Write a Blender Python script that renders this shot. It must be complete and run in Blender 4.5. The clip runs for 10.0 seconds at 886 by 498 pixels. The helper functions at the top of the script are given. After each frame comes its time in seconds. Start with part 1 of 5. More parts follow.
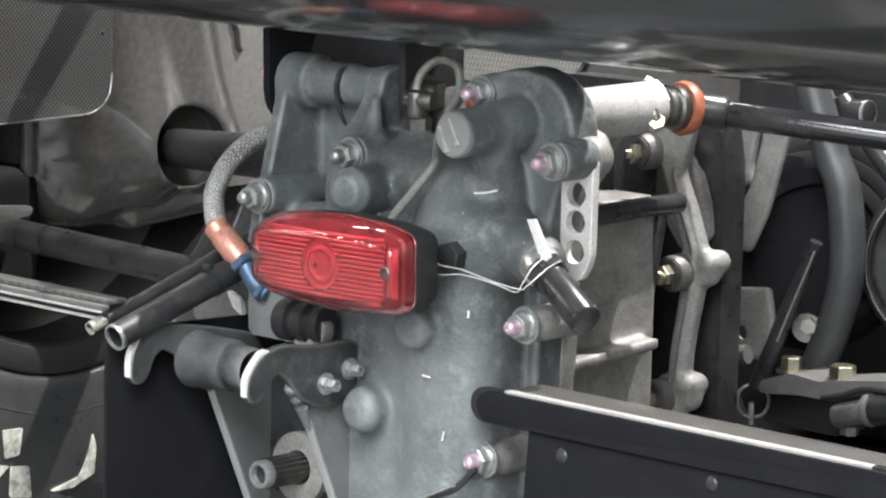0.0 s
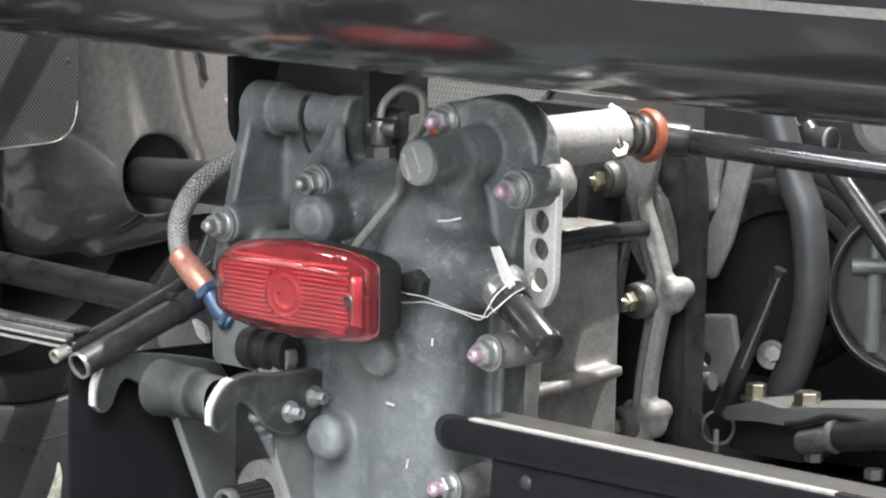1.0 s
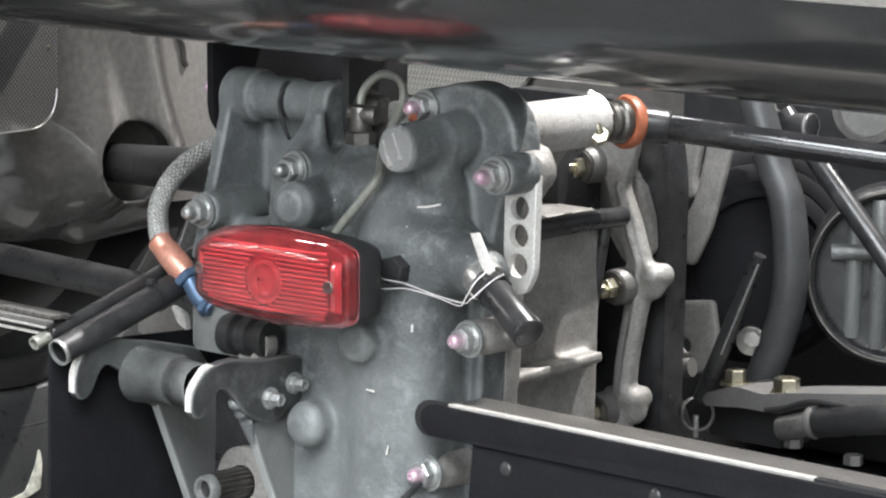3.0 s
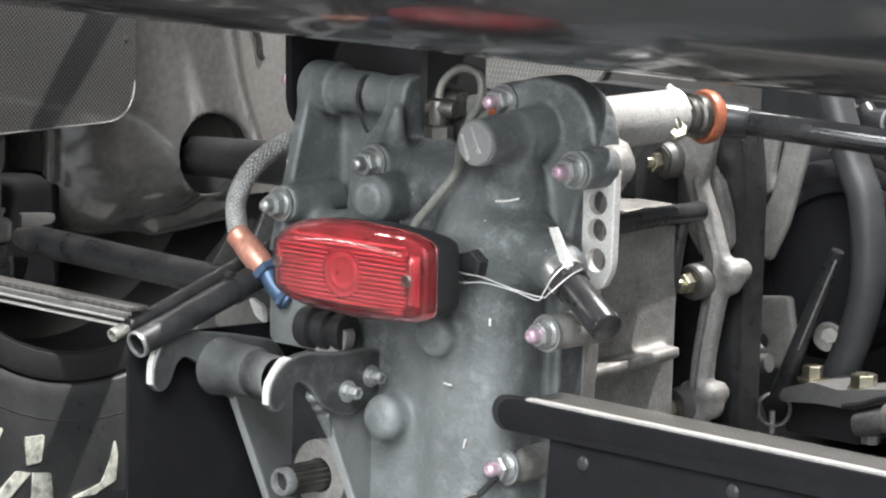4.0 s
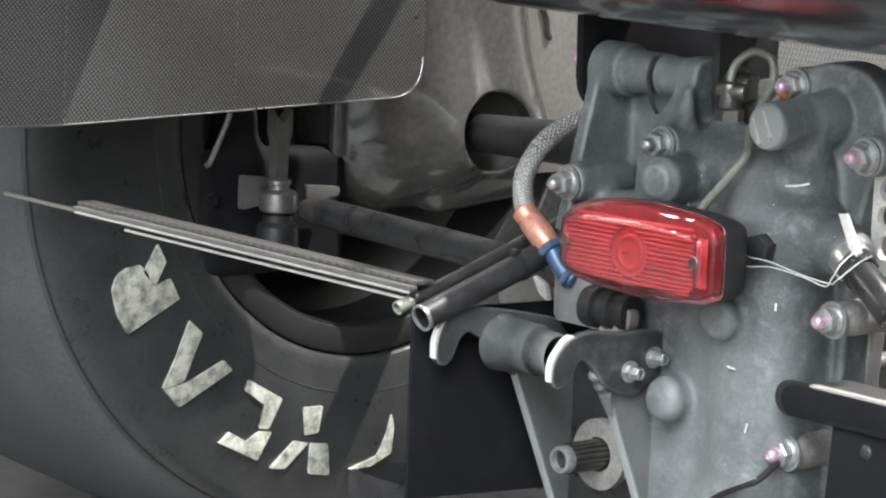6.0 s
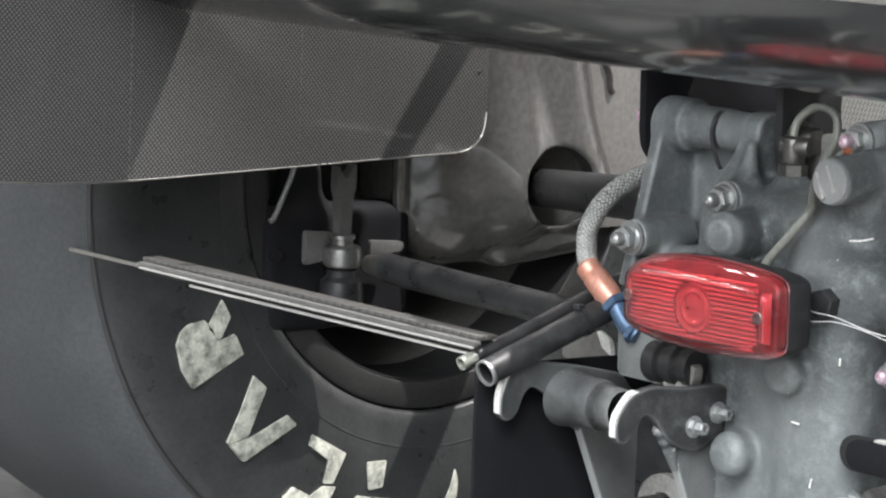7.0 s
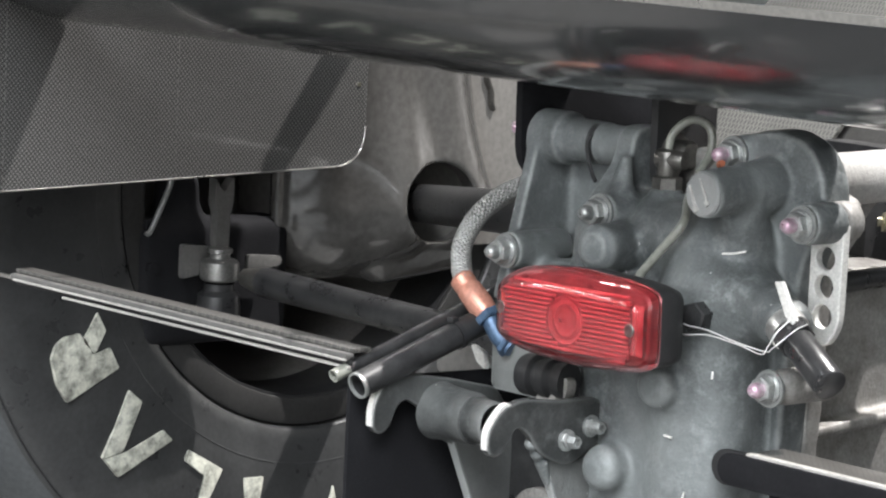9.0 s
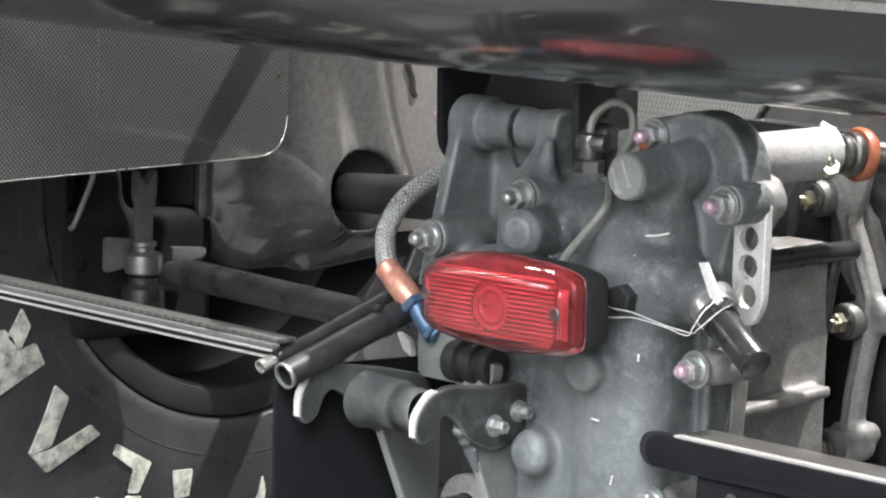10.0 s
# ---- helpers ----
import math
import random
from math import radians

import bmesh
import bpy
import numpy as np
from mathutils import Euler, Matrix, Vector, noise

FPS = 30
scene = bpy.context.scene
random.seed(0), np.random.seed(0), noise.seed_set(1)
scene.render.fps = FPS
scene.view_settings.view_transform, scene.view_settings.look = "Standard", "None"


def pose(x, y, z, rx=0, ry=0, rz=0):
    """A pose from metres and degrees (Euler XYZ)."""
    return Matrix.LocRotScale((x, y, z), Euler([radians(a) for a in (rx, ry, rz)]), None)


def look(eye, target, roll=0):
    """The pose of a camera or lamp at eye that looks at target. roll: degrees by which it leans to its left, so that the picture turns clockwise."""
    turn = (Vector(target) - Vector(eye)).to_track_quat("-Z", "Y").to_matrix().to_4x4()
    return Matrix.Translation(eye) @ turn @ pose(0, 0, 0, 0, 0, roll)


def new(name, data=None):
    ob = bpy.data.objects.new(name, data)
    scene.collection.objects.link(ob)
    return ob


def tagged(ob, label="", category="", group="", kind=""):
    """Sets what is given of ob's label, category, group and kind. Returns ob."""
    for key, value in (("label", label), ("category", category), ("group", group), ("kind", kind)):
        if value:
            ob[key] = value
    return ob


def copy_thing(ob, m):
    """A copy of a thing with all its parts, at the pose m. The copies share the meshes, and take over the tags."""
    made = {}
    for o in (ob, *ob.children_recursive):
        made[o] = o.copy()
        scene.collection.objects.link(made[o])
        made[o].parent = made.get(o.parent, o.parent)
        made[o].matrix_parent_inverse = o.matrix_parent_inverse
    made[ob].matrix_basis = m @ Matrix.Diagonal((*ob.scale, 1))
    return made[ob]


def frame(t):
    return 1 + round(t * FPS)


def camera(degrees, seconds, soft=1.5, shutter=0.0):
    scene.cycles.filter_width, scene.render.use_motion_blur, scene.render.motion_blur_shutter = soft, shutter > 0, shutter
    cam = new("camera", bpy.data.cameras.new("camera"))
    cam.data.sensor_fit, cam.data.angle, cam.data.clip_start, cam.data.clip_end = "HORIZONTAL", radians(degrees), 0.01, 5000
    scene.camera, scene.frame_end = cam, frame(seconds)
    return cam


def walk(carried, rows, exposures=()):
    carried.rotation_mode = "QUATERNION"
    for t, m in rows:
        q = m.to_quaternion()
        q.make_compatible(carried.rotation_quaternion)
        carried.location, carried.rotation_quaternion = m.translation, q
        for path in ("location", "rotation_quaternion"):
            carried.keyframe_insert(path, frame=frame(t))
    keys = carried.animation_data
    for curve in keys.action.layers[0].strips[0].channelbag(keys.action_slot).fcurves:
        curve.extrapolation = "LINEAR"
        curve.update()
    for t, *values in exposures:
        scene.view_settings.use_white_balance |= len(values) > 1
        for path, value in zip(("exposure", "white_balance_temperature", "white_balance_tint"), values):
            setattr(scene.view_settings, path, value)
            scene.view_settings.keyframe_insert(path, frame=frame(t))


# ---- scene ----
cam = camera(16.225, 10.0, soft=2.2)
ROWS = [
    (0, 1.3560, -1.3755, 0.6662, 80.983, -1.347, 42.842),
    (0.5, 1.3611, -1.3771, 0.6686, 81.272, -1.444, 42.618),
    (1, 1.3607, -1.3737, 0.6667, 81.503, -1.310, 42.303),
    (1.5, 1.3595, -1.3727, 0.6660, 81.401, -1.247, 42.214),
    (2, 1.3615, -1.3743, 0.6656, 81.326, -1.321, 42.119),
    (3.5, 1.3618, -1.3740, 0.6666, 81.270, -1.286, 41.910),
    (4, 1.3577, -1.3777, 0.6665, 81.123, -1.401, 43.247),
    (4.5, 1.3543, -1.3808, 0.6677, 81.050, -2.317, 44.836),
    (5, 1.3545, -1.3846, 0.6653, 80.961, -2.198, 46.132),
    (5.5, 1.3518, -1.3935, 0.6626, 80.710, -2.502, 47.216),
    (5.7, 1.3506, -1.3906, 0.6624, 80.558, -2.508, 47.834),
    (6.8, 1.3507, -1.3929, 0.6643, 81.285, -2.095, 49.185),
    (7, 1.3526, -1.3936, 0.6648, 81.614, -2.133, 49.451),
    (7.5, 1.3514, -1.3932, 0.6602, 81.870, -2.033, 49.793),
    (8, 1.3525, -1.3919, 0.6605, 81.901, -2.042, 49.653),
    (8.5, 1.3530, -1.3835, 0.6551, 82.119, -2.387, 48.966),
    (9, 1.3560, -1.3741, 0.6531, 82.219, -2.749, 47.659),
    (9.5, 1.3571, -1.3769, 0.6562, 82.213, -2.318, 45.990),
    (10, 1.3561, -1.3705, 0.6539, 82.015, -1.688, 46.175),
]
walk(cam, [(t, pose(x, y, z, rx, ry, rz)) for t, x, y, z, rx, ry, rz in ROWS])

# ---- light: an exhibition hall with ceiling spots and a cool luminous ceiling behind the viewer ----
world = bpy.data.worlds.new("hall_air")
world.use_nodes = True
world.node_tree.nodes["Background"].inputs[0].default_value = (0.55, 0.6, 0.65, 1)
world.node_tree.nodes["Background"].inputs[1].default_value = 0.3
scene.world = world


def spot(name, eye, target, watts, colour, radius=0.03, cone=50):
    data = bpy.data.lights.new(name, "SPOT")
    data.energy, data.color, data.shadow_soft_size = watts, colour, radius
    data.spot_size, data.spot_blend = radians(cone), 0.4
    ob = new(name, data)
    ob.matrix_world = look(eye, target)
    return ob


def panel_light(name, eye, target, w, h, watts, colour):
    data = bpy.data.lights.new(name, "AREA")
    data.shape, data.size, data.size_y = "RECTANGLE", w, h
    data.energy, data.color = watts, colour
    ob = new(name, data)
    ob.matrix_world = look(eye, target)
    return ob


KEY = Vector((0.165, 0.30, 0.775)).normalized()
AIM = Vector((0.0, 0.15, 0.4))
spot("ceiling_spot", AIM + 4.6 * KEY, AIM, 2200, (1.0, 0.973, 0.955))
spot("ceiling_spot", AIM + 4.6 * (KEY + Vector((-0.10, 0.08, 0))).normalized(), AIM, 260, (1.0, 0.973, 0.955))
for k in range(3):
    spot("ceiling_downlight", (-3.1 + 0.45 * k, 0.9 + 0.5 * k, 4.1), (-0.2, 0.1, 0.4), 50, (1.0, 0.973, 0.955), 0.14, 40)
panel_light("luminous_ceiling", (2.2, -3.4, 3.8), (0.0, 0.0, 0.4), 3.4, 2.4, 590, (0.925, 0.965, 1.0))
# unseen fill panel added behind the viewer to lift the lower surfaces
panel_light("front_fill", (2.0, -6.6, 2.0), (0.3, 0.0, 0.5), 6.5, 2.6, 430, (0.925, 0.965, 1.0))
panel_light("strip_light", (-3.6, -3.3, 2.45), (0.0, 0.0, 0.4), 2.4, 0.22, 60, (1.0, 0.98, 0.96))
scene.view_settings.exposure = 0.0

# ---- materials ----
def material(name, base, rough=0.5, metal=0.0, second=None, amount=0.5, scale=60.0, fine=600.0, bump=0.15,
             rough_spread=0.12, coat=0.0, spec=0.5):
    """A surface with blotches at one scale and grain at another; second is the colour of the blotches."""
    m = bpy.data.materials.new(name)
    m.use_nodes = True
    nt = m.node_tree
    b = nt.nodes["Principled BSDF"]
    b.inputs["Metallic"].default_value = metal
    b.inputs["Coat Weight"].default_value = coat
    b.inputs["Coat Roughness"].default_value = 0.06
    b.inputs["Specular IOR Level"].default_value = spec
    tc = nt.nodes.new("ShaderNodeTexCoord")
    n1 = nt.nodes.new("ShaderNodeTexNoise")
    n1.inputs["Scale"].default_value, n1.inputs["Detail"].default_value = scale, 6
    n1.inputs["Roughness"].default_value = 0.65
    n2 = nt.nodes.new("ShaderNodeTexNoise")
    n2.inputs["Scale"].default_value, n2.inputs["Detail"].default_value = fine, 3
    for n in (n1, n2):
        nt.links.new(tc.outputs["Object"], n.inputs["Vector"])
    ramp = nt.nodes.new("ShaderNodeMapRange")
    ramp.inputs["From Min"].default_value, ramp.inputs["From Max"].default_value = 0.42, 0.68
    nt.links.new(n1.outputs["Fac"], ramp.inputs["Value"])
    mul = nt.nodes.new("ShaderNodeMath")
    mul.operation = "MULTIPLY"
    mul.inputs[1].default_value = amount
    nt.links.new(ramp.outputs["Result"], mul.inputs[0])
    mix = nt.nodes.new("ShaderNodeMix")
    mix.data_type = "RGBA"
    sec = second or tuple(min(1, c * 1.5 + 0.01) for c in base)
    mix.inputs["A"].default_value, mix.inputs["B"].default_value = (*base, 1), (*sec, 1)
    nt.links.new(mul.outputs[0], mix.inputs["Factor"])
    grain = nt.nodes.new("ShaderNodeMix")
    grain.data_type, grain.blend_type = "RGBA", "MULTIPLY"
    grain.inputs["Factor"].default_value = 0.5
    gr = nt.nodes.new("ShaderNodeMapRange")
    gr.inputs["From Min"].default_value, gr.inputs["From Max"].default_value = 0.3, 0.7
    gr.inputs["To Min"].default_value, gr.inputs["To Max"].default_value = 0.6, 1.15
    nt.links.new(n2.outputs["Fac"], gr.inputs["Value"])
    nt.links.new(mix.outputs["Result"], grain.inputs["A"])
    nt.links.new(gr.outputs["Result"], grain.inputs["B"])
    nt.links.new(grain.outputs["Result"], b.inputs["Base Color"])
    rr = nt.nodes.new("ShaderNodeMapRange")
    rr.inputs["To Min"].default_value = max(0.02, rough - rough_spread)
    rr.inputs["To Max"].default_value = min(1, rough + rough_spread)
    nt.links.new(n1.outputs["Fac"], rr.inputs["Value"])
    nt.links.new(rr.outputs["Result"], b.inputs["Roughness"])
    if bump:
        bp = nt.nodes.new("ShaderNodeBump")
        bp.inputs["Strength"].default_value, bp.inputs["Distance"].default_value = bump, 0.0006
        nt.links.new(n2.outputs["Fac"], bp.inputs["Height"])
        nt.links.new(bp.outputs["Normal"], b.inputs["Normal"])
    return m


def weave_material(name, dark, pale, pitch, axes, rough=0.35, angle=0.0, share=0.3, rows=0.0):
    """Woven carbon cloth: rows of short pale tows, every other row shifted by half a step."""
    m = material(name, dark, rough, 0.0, tuple(c * 1.3 for c in dark), 0.6, 12, 300, 0.05, 0.08, coat=0.3)
    nt = m.node_tree
    b = nt.nodes["Principled BSDF"]
    was = b.inputs["Base Color"].links[0].from_socket
    tc = nt.nodes.new("ShaderNodeTexCoord")
    rot = nt.nodes.new("ShaderNodeVectorRotate")
    rot.rotation_type = axes[2]
    rot.inputs["Angle"].default_value = radians(angle)
    nt.links.new(tc.outputs["Object"], rot.inputs["Vector"])
    sep = nt.nodes.new("ShaderNodeSeparateXYZ")
    nt.links.new(rot.outputs["Vector"], sep.inputs[0])

    def op(kind, a, c=None):
        n = nt.nodes.new("ShaderNodeMath")
        n.operation = kind
        for i, v in enumerate((a, c)):
            if v is None:
                continue
            if isinstance(v, (int, float)):
                n.inputs[i].default_value = v
            else:
                nt.links.new(v, n.inputs[i])
        return n.outputs[0]

    u = op("DIVIDE", sep.outputs[axes[0]], pitch)
    v = op("DIVIDE", sep.outputs[axes[1]], rows or pitch)
    row = op("FLOOR", v)
    shift = op("MULTIPLY", op("MODULO", row, 2.0), 0.5)
    fu = op("ABSOLUTE", op("SUBTRACT", op("FRACT", op("ADD", u, shift)), 0.5))
    fv = op("ABSOLUTE", op("SUBTRACT", op("FRACT", v), 0.5))
    dot = op("MULTIPLY", op("LESS_THAN", fu, share), op("LESS_THAN", fv, 0.40))
    mix = nt.nodes.new("ShaderNodeMix")
    mix.data_type = "RGBA"
    mix.inputs["B"].default_value = (*pale, 1)
    nt.links.new(was, mix.inputs["A"])
    nt.links.new(dot, mix.inputs["Factor"])
    nt.links.new(mix.outputs["Result"], b.inputs["Base Color"])
    return m


def glass_material(name, colour, rough=0.03, ior=1.46, clear=1.0):
    m = bpy.data.materials.new(name)
    m.use_nodes = True
    b = m.node_tree.nodes["Principled BSDF"]
    b.inputs["Base Color"].default_value = (*colour, 1)
    b.inputs["Roughness"].default_value = rough
    b.inputs["IOR"].default_value = ior
    b.inputs["Transmission Weight"].default_value = clear
    return m


def weathered(m, pale, dust, chips=0.78):
    """Pale rubbed edges, drifts of dust and small bright chips on a casting."""
    nt = m.node_tree
    b = nt.nodes["Principled BSDF"]
    was = b.inputs["Base Color"].links[0].from_socket
    tc = nt.nodes.new("ShaderNodeTexCoord")
    geo = nt.nodes.new("ShaderNodeNewGeometry")
    edge = nt.nodes.new("ShaderNodeMapRange")
    edge.inputs["From Min"].default_value, edge.inputs["From Max"].default_value = 0.51, 0.60
    edge.inputs["To Max"].default_value = 0.55
    nt.links.new(geo.outputs["Pointiness"], edge.inputs["Value"])
    haze = nt.nodes.new("ShaderNodeTexNoise")
    haze.inputs["Scale"].default_value, haze.inputs["Detail"].default_value = 9, 5
    stretch = nt.nodes.new("ShaderNodeMapping")
    stretch.inputs["Scale"].default_value = (1, 1, 0.5)
    nt.links.new(tc.outputs["Object"], stretch.inputs["Vector"])
    nt.links.new(stretch.outputs["Vector"], haze.inputs["Vector"])
    hr = nt.nodes.new("ShaderNodeMapRange")
    hr.inputs["From Min"].default_value, hr.inputs["From Max"].default_value = 0.42, 0.7
    hr.inputs["To Max"].default_value = 0.8
    nt.links.new(haze.outputs["Fac"], hr.inputs["Value"])
    dots = nt.nodes.new("ShaderNodeTexVoronoi")
    dots.inputs["Scale"].default_value = 110
    nt.links.new(stretch.outputs["Vector"], dots.inputs["Vector"])
    spot_size = nt.nodes.new("ShaderNodeMath")
    spot_size.operation = "LESS_THAN"
    spot_size.inputs[1].default_value = 0.07
    nt.links.new(dots.outputs["Distance"], spot_size.inputs[0])
    rare = nt.nodes.new("ShaderNodeSeparateColor")
    nt.links.new(dots.outputs["Color"], rare.inputs["Color"])
    pick = nt.nodes.new("ShaderNodeMath")
    pick.operation = "GREATER_THAN"
    pick.inputs[1].default_value = chips
    nt.links.new(rare.outputs["Red"], pick.inputs[0])
    chip = nt.nodes.new("ShaderNodeMath")
    chip.operation = "MULTIPLY"
    nt.links.new(spot_size.outputs[0], chip.inputs[0])
    nt.links.new(pick.outputs[0], chip.inputs[1])
    lumps = nt.nodes.new("ShaderNodeTexNoise")
    lumps.inputs["Scale"].default_value, lumps.inputs["Detail"].default_value = 190, 4
    nt.links.new(tc.outputs["Object"], lumps.inputs["Vector"])
    relief = nt.nodes.new("ShaderNodeBump")
    relief.inputs["Strength"].default_value, relief.inputs["Distance"].default_value = 0.6, 0.0013
    nt.links.new(lumps.outputs["Fac"], relief.inputs["Height"])
    nt.links.new(relief.outputs["Normal"], b.inputs["Normal"].links[0].from_node.inputs["Normal"])
    mottle = nt.nodes.new("ShaderNodeTexNoise")
    mottle.inputs["Scale"].default_value, mottle.inputs["Detail"].default_value = 70, 8
    mottle.inputs["Roughness"].default_value = 0.75
    nt.links.new(tc.outputs["Object"], mottle.inputs["Vector"])
    mr = nt.nodes.new("ShaderNodeMapRange")
    mr.inputs["From Min"].default_value, mr.inputs["From Max"].default_value = 0.5, 0.72
    mr.inputs["To Max"].default_value = 0.75
    nt.links.new(mottle.outputs["Fac"], mr.inputs["Value"])
    for fac, colour in ((mr.outputs["Result"], dust), (hr.outputs["Result"], dust), (edge.outputs["Result"], pale), (chip.outputs[0], pale)):
        mix = nt.nodes.new("ShaderNodeMix")
        mix.data_type = "RGBA"
        mix.inputs["B"].default_value = (*colour, 1)
        nt.links.new(was, mix.inputs["A"])
        nt.links.new(fac, mix.inputs["Factor"])
        was = mix.outputs["Result"]
    nt.links.new(was, b.inputs["Base Color"])
    return m


MAGNESIUM = weathered(material("coated_magnesium_casting", (0.088, 0.096, 0.097), 0.5, 0.1, (0.145, 0.156, 0.156), 0.7, 40, 520, 0.4, 0.12), (0.5, 0.51, 0.5), (0.255, 0.272, 0.272))
DARK_CAST = weathered(material("dark_sooty_casting", (0.045, 0.047, 0.047), 0.42, 0.3, (0.09, 0.092, 0.09), 0.7, 40, 520, 0.4, 0.12), (0.36, 0.37, 0.36), (0.125, 0.131, 0.13))
# dead black paint; on the left pylon it also carries the beam's shade
PYLON_BLACK = material("dead_black_paint_with_shade", (0.0095, 0.0095, 0.011), 0.8, 0.0, (0.017, 0.017, 0.019), 0.5, 40, 500, 0.2, 0.1, spec=0.15)
ALLOY = material("bare_cast_alloy", (0.35, 0.34, 0.325), 0.55, 0.4, (0.17, 0.158, 0.146), 0.75, 45, 420, 0.6)
WHITE_ALLOY = material("blasted_alloy", (0.44, 0.43, 0.415), 0.72, 0.05, (0.31, 0.298, 0.285), 0.6, 160, 600, 0.6)
BRIGHT_ALLOY = material("bright_milled_alloy", (0.86, 0.85, 0.82), 0.4, 0.35, (0.7, 0.69, 0.66), 0.5, 90, 500, 0.1)
STEEL = material("bright_steel", (0.70, 0.70, 0.68), 0.36, 0.85, (0.38, 0.38, 0.37), 0.7, 140, 600, 0.15)
GLOSS_TUBE = material("gloss_black_tube", (0.016, 0.016, 0.017), 0.17, 0.0, (0.035, 0.035, 0.036), 0.6, 40, 400, 0.06, 0.06, coat=0.4)
POLISHED = material("polished_edge", (0.62, 0.6, 0.57), 0.3, 0.95, (0.5, 0.48, 0.45), 0.4, 50, 400, 0.06)
GOLD = material("passivated_zinc", (0.64, 0.6, 0.46), 0.3, 1.0, (0.5, 0.5, 0.44), 0.5, 150, 600, 0.08)
PINK = material("pink_torque_paint", (0.56, 0.36, 0.46), 0.42, 0.5, (0.66, 0.62, 0.63), 0.9, 260, 800, 0.2)
BLACK_GLOSS = material("black_gloss_lacquer", (0.034, 0.035, 0.036), 0.17, 0.0, (0.042, 0.045, 0.047), 0.6, 8, 120, 0.02, 0.05, coat=0.5)
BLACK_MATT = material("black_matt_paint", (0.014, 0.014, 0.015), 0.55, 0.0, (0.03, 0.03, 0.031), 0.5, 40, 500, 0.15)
BLACK_SATIN = material("black_satin_coating", (0.02, 0.02, 0.021), 0.3, 0.0, (0.06, 0.06, 0.06), 0.5, 60, 500, 0.1)
DARK_METAL = material("dark_oiled_metal", (0.13, 0.125, 0.118), 0.38, 0.85, (0.24, 0.23, 0.21), 0.6, 35, 400, 0.25)
TREAD = material("dusty_slick_tread", (0.066, 0.070, 0.073), 0.6, 0.0, (0.09, 0.094, 0.096), 0.6, 14, 260, 0.25)
RIM = material("dark_magnesium_rim", (0.028, 0.0275, 0.027), 0.5, 0.0, (0.042, 0.041, 0.040), 0.6, 20, 300, 0.2, spec=0.3)
RIM_INNER = material("bare_rim_barrel", (0.17, 0.162, 0.152), 0.55, 0.1, (0.12, 0.114, 0.107), 0.6, 24, 300, 0.1)
STRIP = material("worn_alloy_strip", (0.58, 0.56, 0.53), 0.4, 0.45, (0.4, 0.385, 0.36), 0.6, 45, 400, 0.2)
UPRIGHT_DARK = material("dusty_dark_hose", (0.034, 0.035, 0.036), 0.45, 0.0, (0.055, 0.056, 0.057), 0.7, 30, 400, 0.3)
CAST_GREY = material("warm_grey_casting", (0.25, 0.238, 0.224), 0.55, 0.1, (0.15, 0.142, 0.133), 0.7, 40, 420, 0.5)
DULL_ALLOY = material("oily_cast_alloy", (0.34, 0.328, 0.31), 0.55, 0.2, (0.13, 0.123, 0.115), 0.8, 38, 420, 0.6)
UPRIGHT_STEEL = material("worn_dark_steel", (0.30, 0.295, 0.285), 0.34, 0.8, (0.15, 0.147, 0.14), 0.7, 90, 500, 0.2)
UPRIGHT_GREY = material("dull_grey_steel", (0.15, 0.146, 0.14), 0.5, 0.3, (0.09, 0.088, 0.085), 0.6, 50, 400, 0.2)
RUBBER = material("tyre_rubber", (0.034, 0.0345, 0.035), 0.30, 0.0, (0.055, 0.056, 0.056), 0.7, 18, 240, 0.3)
RUBBER_HOSE = material("rubber_hose", (0.017, 0.017, 0.018), 0.45, 0.0, (0.06, 0.06, 0.06), 0.4, 60, 500, 0.1)
PALE_PAINT = material("worn_pale_tyre_paint", (0.60, 0.60, 0.52), 0.34, 0.0, (0.10, 0.10, 0.09), 0.9, 95, 420, 0.35)
ORANGE = material("orange_anodised", (0.56, 0.25, 0.18), 0.4, 0.45, (0.62, 0.34, 0.27), 0.5, 90, 500, 0.05)
ORANGE_RUBBER = material("orange_rubber", (0.36, 0.115, 0.06), 0.45, 0.0, (0.22, 0.07, 0.04), 0.7, 110, 500, 0.2)
BLUE = material("blue_anodised", (0.085, 0.14, 0.225), 0.38, 0.5, (0.07, 0.11, 0.18), 0.5, 90, 500, 0.05)
CLEAR_HOSE = material("milky_plastic_hose", (0.24, 0.245, 0.215), 0.3, 0.0, (0.15, 0.15, 0.13), 0.5, 60, 300, 0.05)
DUCT = material("lacquered_duct_shell", (0.080, 0.077, 0.073), 0.10, 0.0, (0.098, 0.094, 0.089), 0.5, 9, 160, 0.015, 0.05, coat=0.6)
SLATE = material("slate_grey_shield", (0.075, 0.079, 0.083), 0.55, 0.1, (0.11, 0.114, 0.117), 0.6, 30, 400, 0.2)
BACKING = material("warm_grey_backing_plate", (0.15, 0.143, 0.134), 0.5, 0.0, (0.18, 0.171, 0.16), 0.7, 22, 200, 0.03)
ZINC = material("dull_zinc_plating", (0.47, 0.48, 0.47), 0.42, 0.75, (0.27, 0.28, 0.28), 0.7, 160, 700, 0.2)
RED_INNER = material("red_lens_ribs", (0.21, 0.030, 0.038), 0.14, 0.0, (0.31, 0.085, 0.095), 0.7, 55, 300, 0.02, spec=0.9)
RED_RING = material("red_bulb_window", (0.17, 0.024, 0.03), 0.15, 0.0, (0.24, 0.05, 0.06), 0.6, 75, 300, 0.02, spec=0.8)
RED_DARK = material("dark_red_reflector", (0.085, 0.010, 0.013), 0.3, 0.0, (0.15, 0.025, 0.03), 0.6, 70, 300, 0.03)
